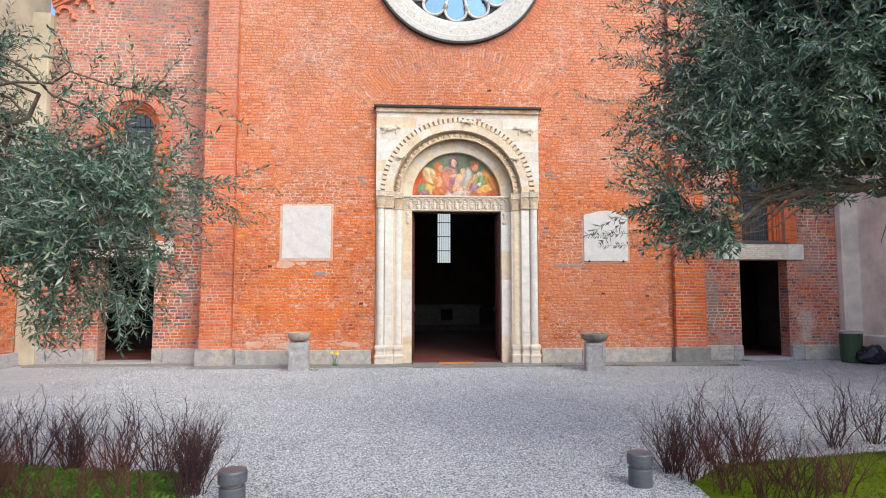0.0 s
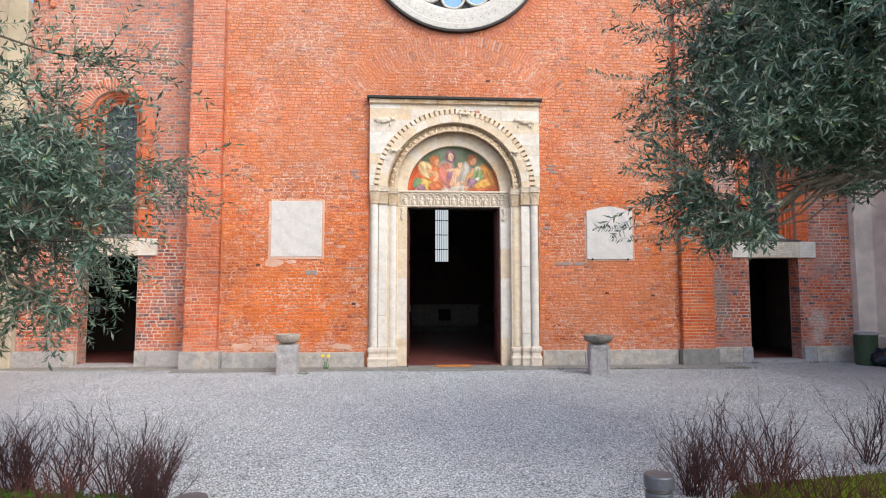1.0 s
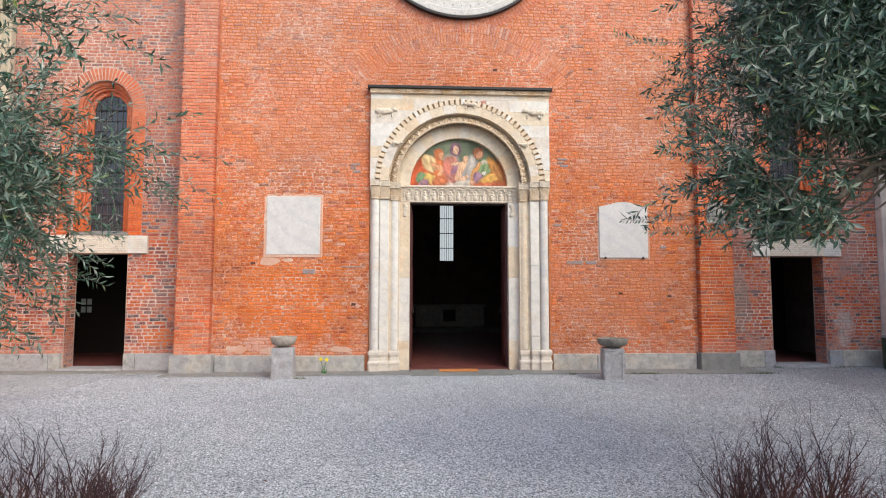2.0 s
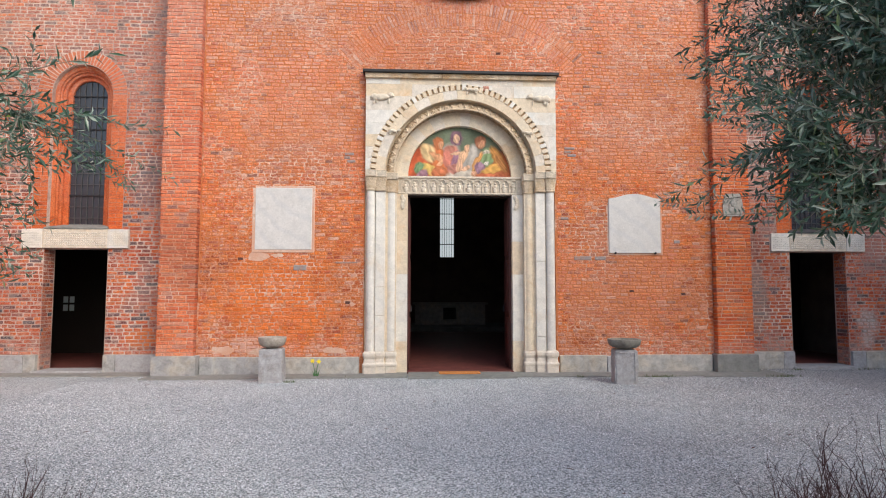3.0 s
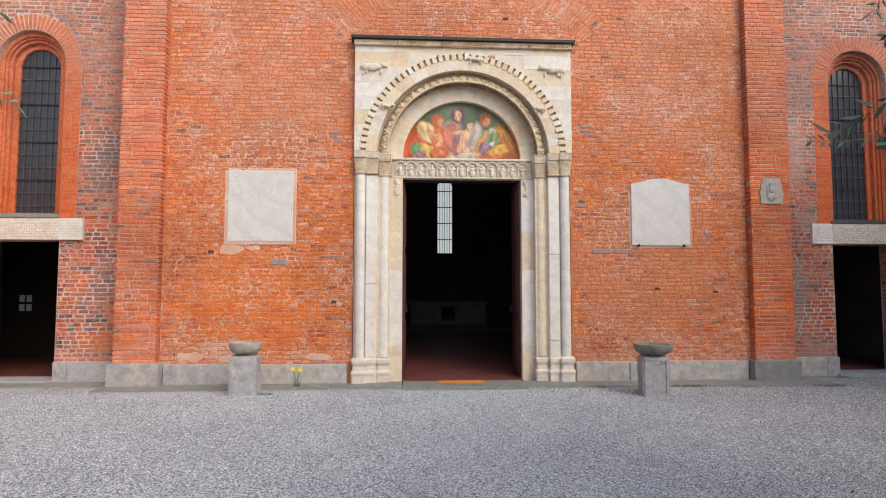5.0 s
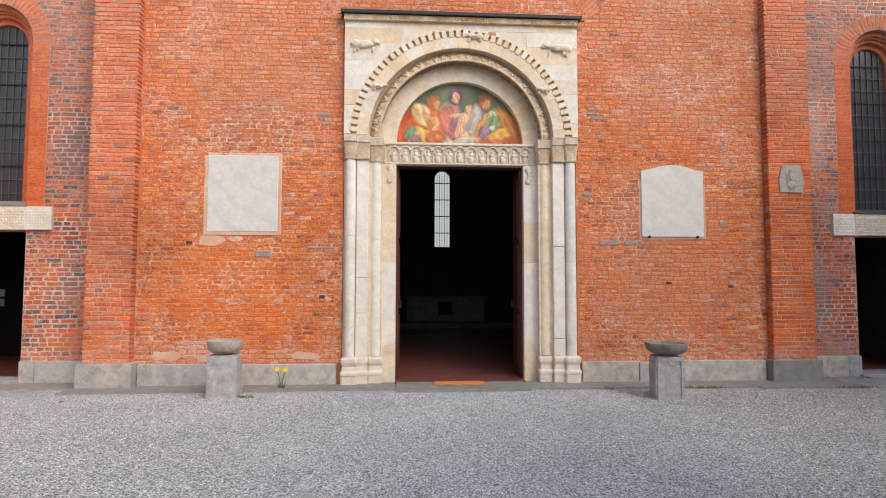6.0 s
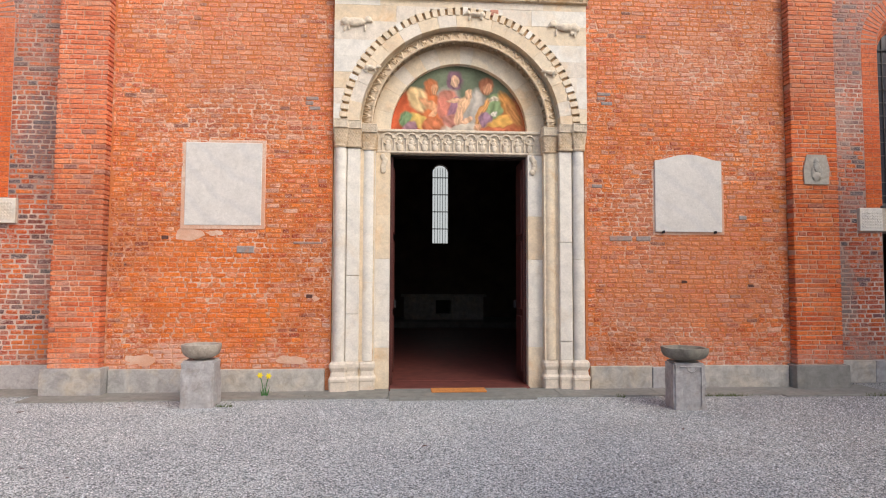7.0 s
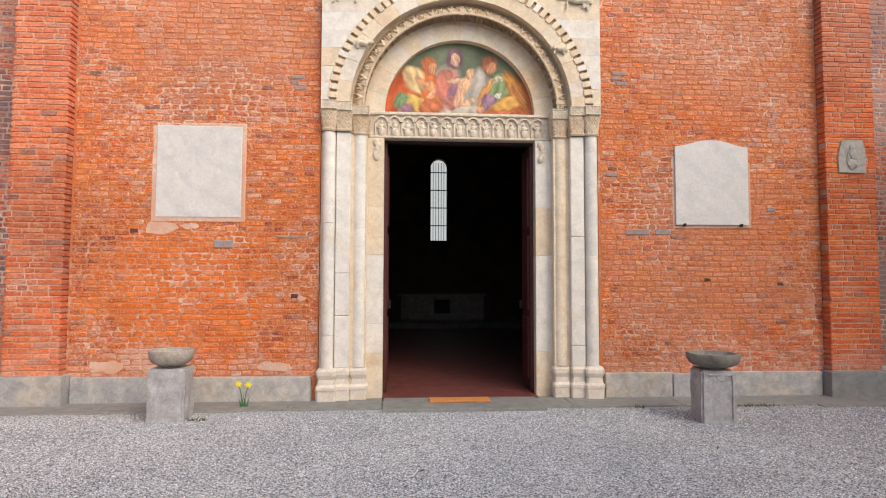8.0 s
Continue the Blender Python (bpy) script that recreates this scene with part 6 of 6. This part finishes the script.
def nave_skip(z):
    out = chord(ROSE_X, ROSE_Z, ROSE_R + 0.31, z) + arch_zone(z)
    if z < 5.87:
        out.append((PX0 - 0.02, PX1 + 0.02))
    if 2.34 < z < 3.57:
        out.append((-2.82, -1.69))
    if 2.30 < z < 3.44:
        out.append((4.06, 5.13))
    return out


nave = Bricks(nave_wall, BRICK_NAVE, front(WALL, 0.022), (-3.7, -0.75, 0.33, 2.6))
nave.lay(NAVE_L + 0.022, NAVE_R, 0.335, 12.35, 0.0715, 0.011, (0.21, 0.235, 0.17, 0.12, 0.15, 0.13, 0.11, 0.14), nave_skip, 0.2, rough=0.004, round_=0.009)
nave.ring(ARCH_X, ARCH_Z, ARCH0, (ARCH0 + ARCH1) / 2 - 0.005, ARCH_A, 180 - ARCH_A, 76, 0.014)
nave.ring(ARCH_X, ARCH_Z, (ARCH0 + ARCH1) / 2 + 0.005, ARCH1, ARCH_A, 180 - ARCH_A, 78, 0.016)
nave.close()
rose_ring = Bricks(nave_wall, BRICK_JAMB, front(WALL))
rose_ring.ring(ROSE_X, ROSE_Z, ROSE_R + 0.04, ROSE_R + 0.30, 0, 360, 176, 0.014)
rose_ring.close("ring_brickwork")

# odd grey stones built into the brickwork
for x, z, w, h in ((-1.93, 2.02, 0.25, 0.10), (-1.05, 2.12, 0.42, 0.035), (3.55, 2.22, 0.34, 0.075), (3.9, 2.22, 0.22, 0.07), (3.32, 4.40, 0.20, 0.05), (3.28, 4.33, 0.13, 0.055), (3.36, 4.255, 0.17, 0.05), (-1.02, 4.23, 0.18, 0.05), (-1.06, 4.16, 0.11, 0.055), (-0.98, 4.085, 0.16, 0.05), (3.2, 3.0, 0.16, 0.05), (5.45, 2.55, 0.12, 0.06)):
    part("odd_stone", box(bmesh.new(), x - w / 2, x + w / 2, WALL - 0.014, WALL + 0.03, z - h / 2, z + h / 2, 0.008, 0.004), ODD_STONE, nave_wall, "grey stone patched into the brick")
# no real holes: small blocks painted dark like the shade in a gap
for x, z in ((-1.02, 1.35), (4.52, 1.58), (5.55, 1.52), (-3.05, 2.18), (1.9, 6.3)):
    part("putlog_hole", box(bmesh.new(), x - 0.045, x + 0.045, WALL - 0.0095, WALL + 0.02, z - 0.024, z + 0.024, 0.004, 0.006), GAP, nave_wall, "dark block standing for a shaded gap in the brickwork")
for a, b, c, d in ((-2.84, -1.665, 2.31, 3.60), (4.04, 5.15, 2.28, 3.42)):
    part("mortar_bed", box(bmesh.new(), a, b, WALL - 0.007, WALL + 0.02, c, d, 0.006, 0.012), MORTAR_PALE, nave_wall, "rough pale mortar round the tablet")
for cx, cz, rx, rz, seed in ((-2.72, 2.22, 0.21, 0.085, 1.0), (-2.36, 2.25, 0.13, 0.035, 2.0), (-2.55, 0.42, 0.30, 0.07, 3.0), (-1.25, 0.45, 0.22, 0.06, 4.0), (-0.93, 1.32, 0.05, 0.035, 5.0), (-3.35, 0.46, 0.20, 0.08, 6.0)):
    ring = [2 * math.pi * k / 18 for k in range(18)]
    reach = [1 + 0.55 * noise.noise((math.cos(a) * 1.8, math.sin(a) * 1.8, seed * 5)) for a in ring]
    part("mortar_patch", prism(bmesh.new(), [(cx + rx * r * math.cos(a), cz + rz * r * math.sin(a)) for a, r in zip(ring, reach)], WALL - 0.0085, WALL + 0.02), MORTAR_PALE, nave_wall, "pale mortar patch")

for pil, (a, b), clay in zip(pilasters, ((-4.51, NAVE_L), (NAVE_R, 6.87)), (BRICK_PILASTER, BRICK_RESTORED)):
    lay = Bricks(pil, clay, front(PIL), (a - 1, b + 1, 0.36, 6.0))
    lay.lay(a, b, 0.37, 12.35, 0.0705, 0.013, (0.247, 0.247, 0.125, 0.19), None, 0.05, deep=0.235, proud=0.011, round_=0.006, rough=0.003)
    lay.close()

for wall, (c, s), a, b, f in ((aisle_walls[0], SIDES[0], AISLE_END_L, -4.52, roof_left), (aisle_walls[1], SIDES[1], 6.88, AISLE_END_R, roof_right)):
    def aisle_skip(z, c=c, f=f, a=a, b=b):
        out = []
        if z < 2.39:
            out.append((c - 0.605, c + 0.605))
        if 2.38 < z < 2.775:
            out.append((c - 1.02, c + 1.01))
        if 2.77 < z < 5.47:
            out.append((c - 0.86, c + 0.86))
        if z >= 5.47:
            out += chord(c, 5.47, 0.86, z)
        for i in range(24):
            x0, x1 = a + (b - a) * i / 24, a + (b - a) * (i + 1) / 24
            if f((x0 + x1) / 2) - 0.2 < z:
                out.append((x0, x1))
        return out

    near = (-5.8, -4.45, 0.36, 3.2) if s < 0 else (6.8, 8.1, 0.36, 3.2)
    lay = Bricks(wall, BRICK_AISLE, front(AISLE, 0.018), near, 260)
    lay.lay(a, b, 0.355, 11.0, 0.073, 0.014, (0.24, 0.24, 0.125, 0.13, 0.18), aisle_skip, 0.08, rough=0.004, round_=0.008)
    lay.close()
    jamb = Bricks(wall, BRICK_JAMB, front(AISLE))
    for u in (c - 0.855, c + 0.585):
        jamb.lay(u, u + 0.27, 2.78, 5.46, 0.0735, 0.006, (0.272,), None, 0.0, round_=0.003, rough=0.001)
    jamb.ring(c, 5.47, 0.588, 0.855, 0, 180, 32, 0.016, round_=0.004)
    jamb.close("jamb_brickwork")
    # bricks turned into the door reveal
    for x, sign in ((c - 0.60, 1), (c + 0.60, -1)):
        rev = Bricks(wall, BRICK_AISLE, lambda u, v, d, x=x, sign=sign: (x + sign * d, u, v))
        rev.lay(AISLE + 0.005, AISLE + 0.34, 0.07, 2.38, 0.073, 0.012, (0.24, 0.12), None, 0.05)
        rev.close("reveal_brickwork")

side = Bricks(side_wall, BRICK_NAVE, lambda u, v, d: (-8.60 + d, u, v))
side.lay(8.0, 13.63, 0.3, 4.58, 0.0725, 0.011, (0.245, 0.19, 0.125), None, 0.08)
side.close()
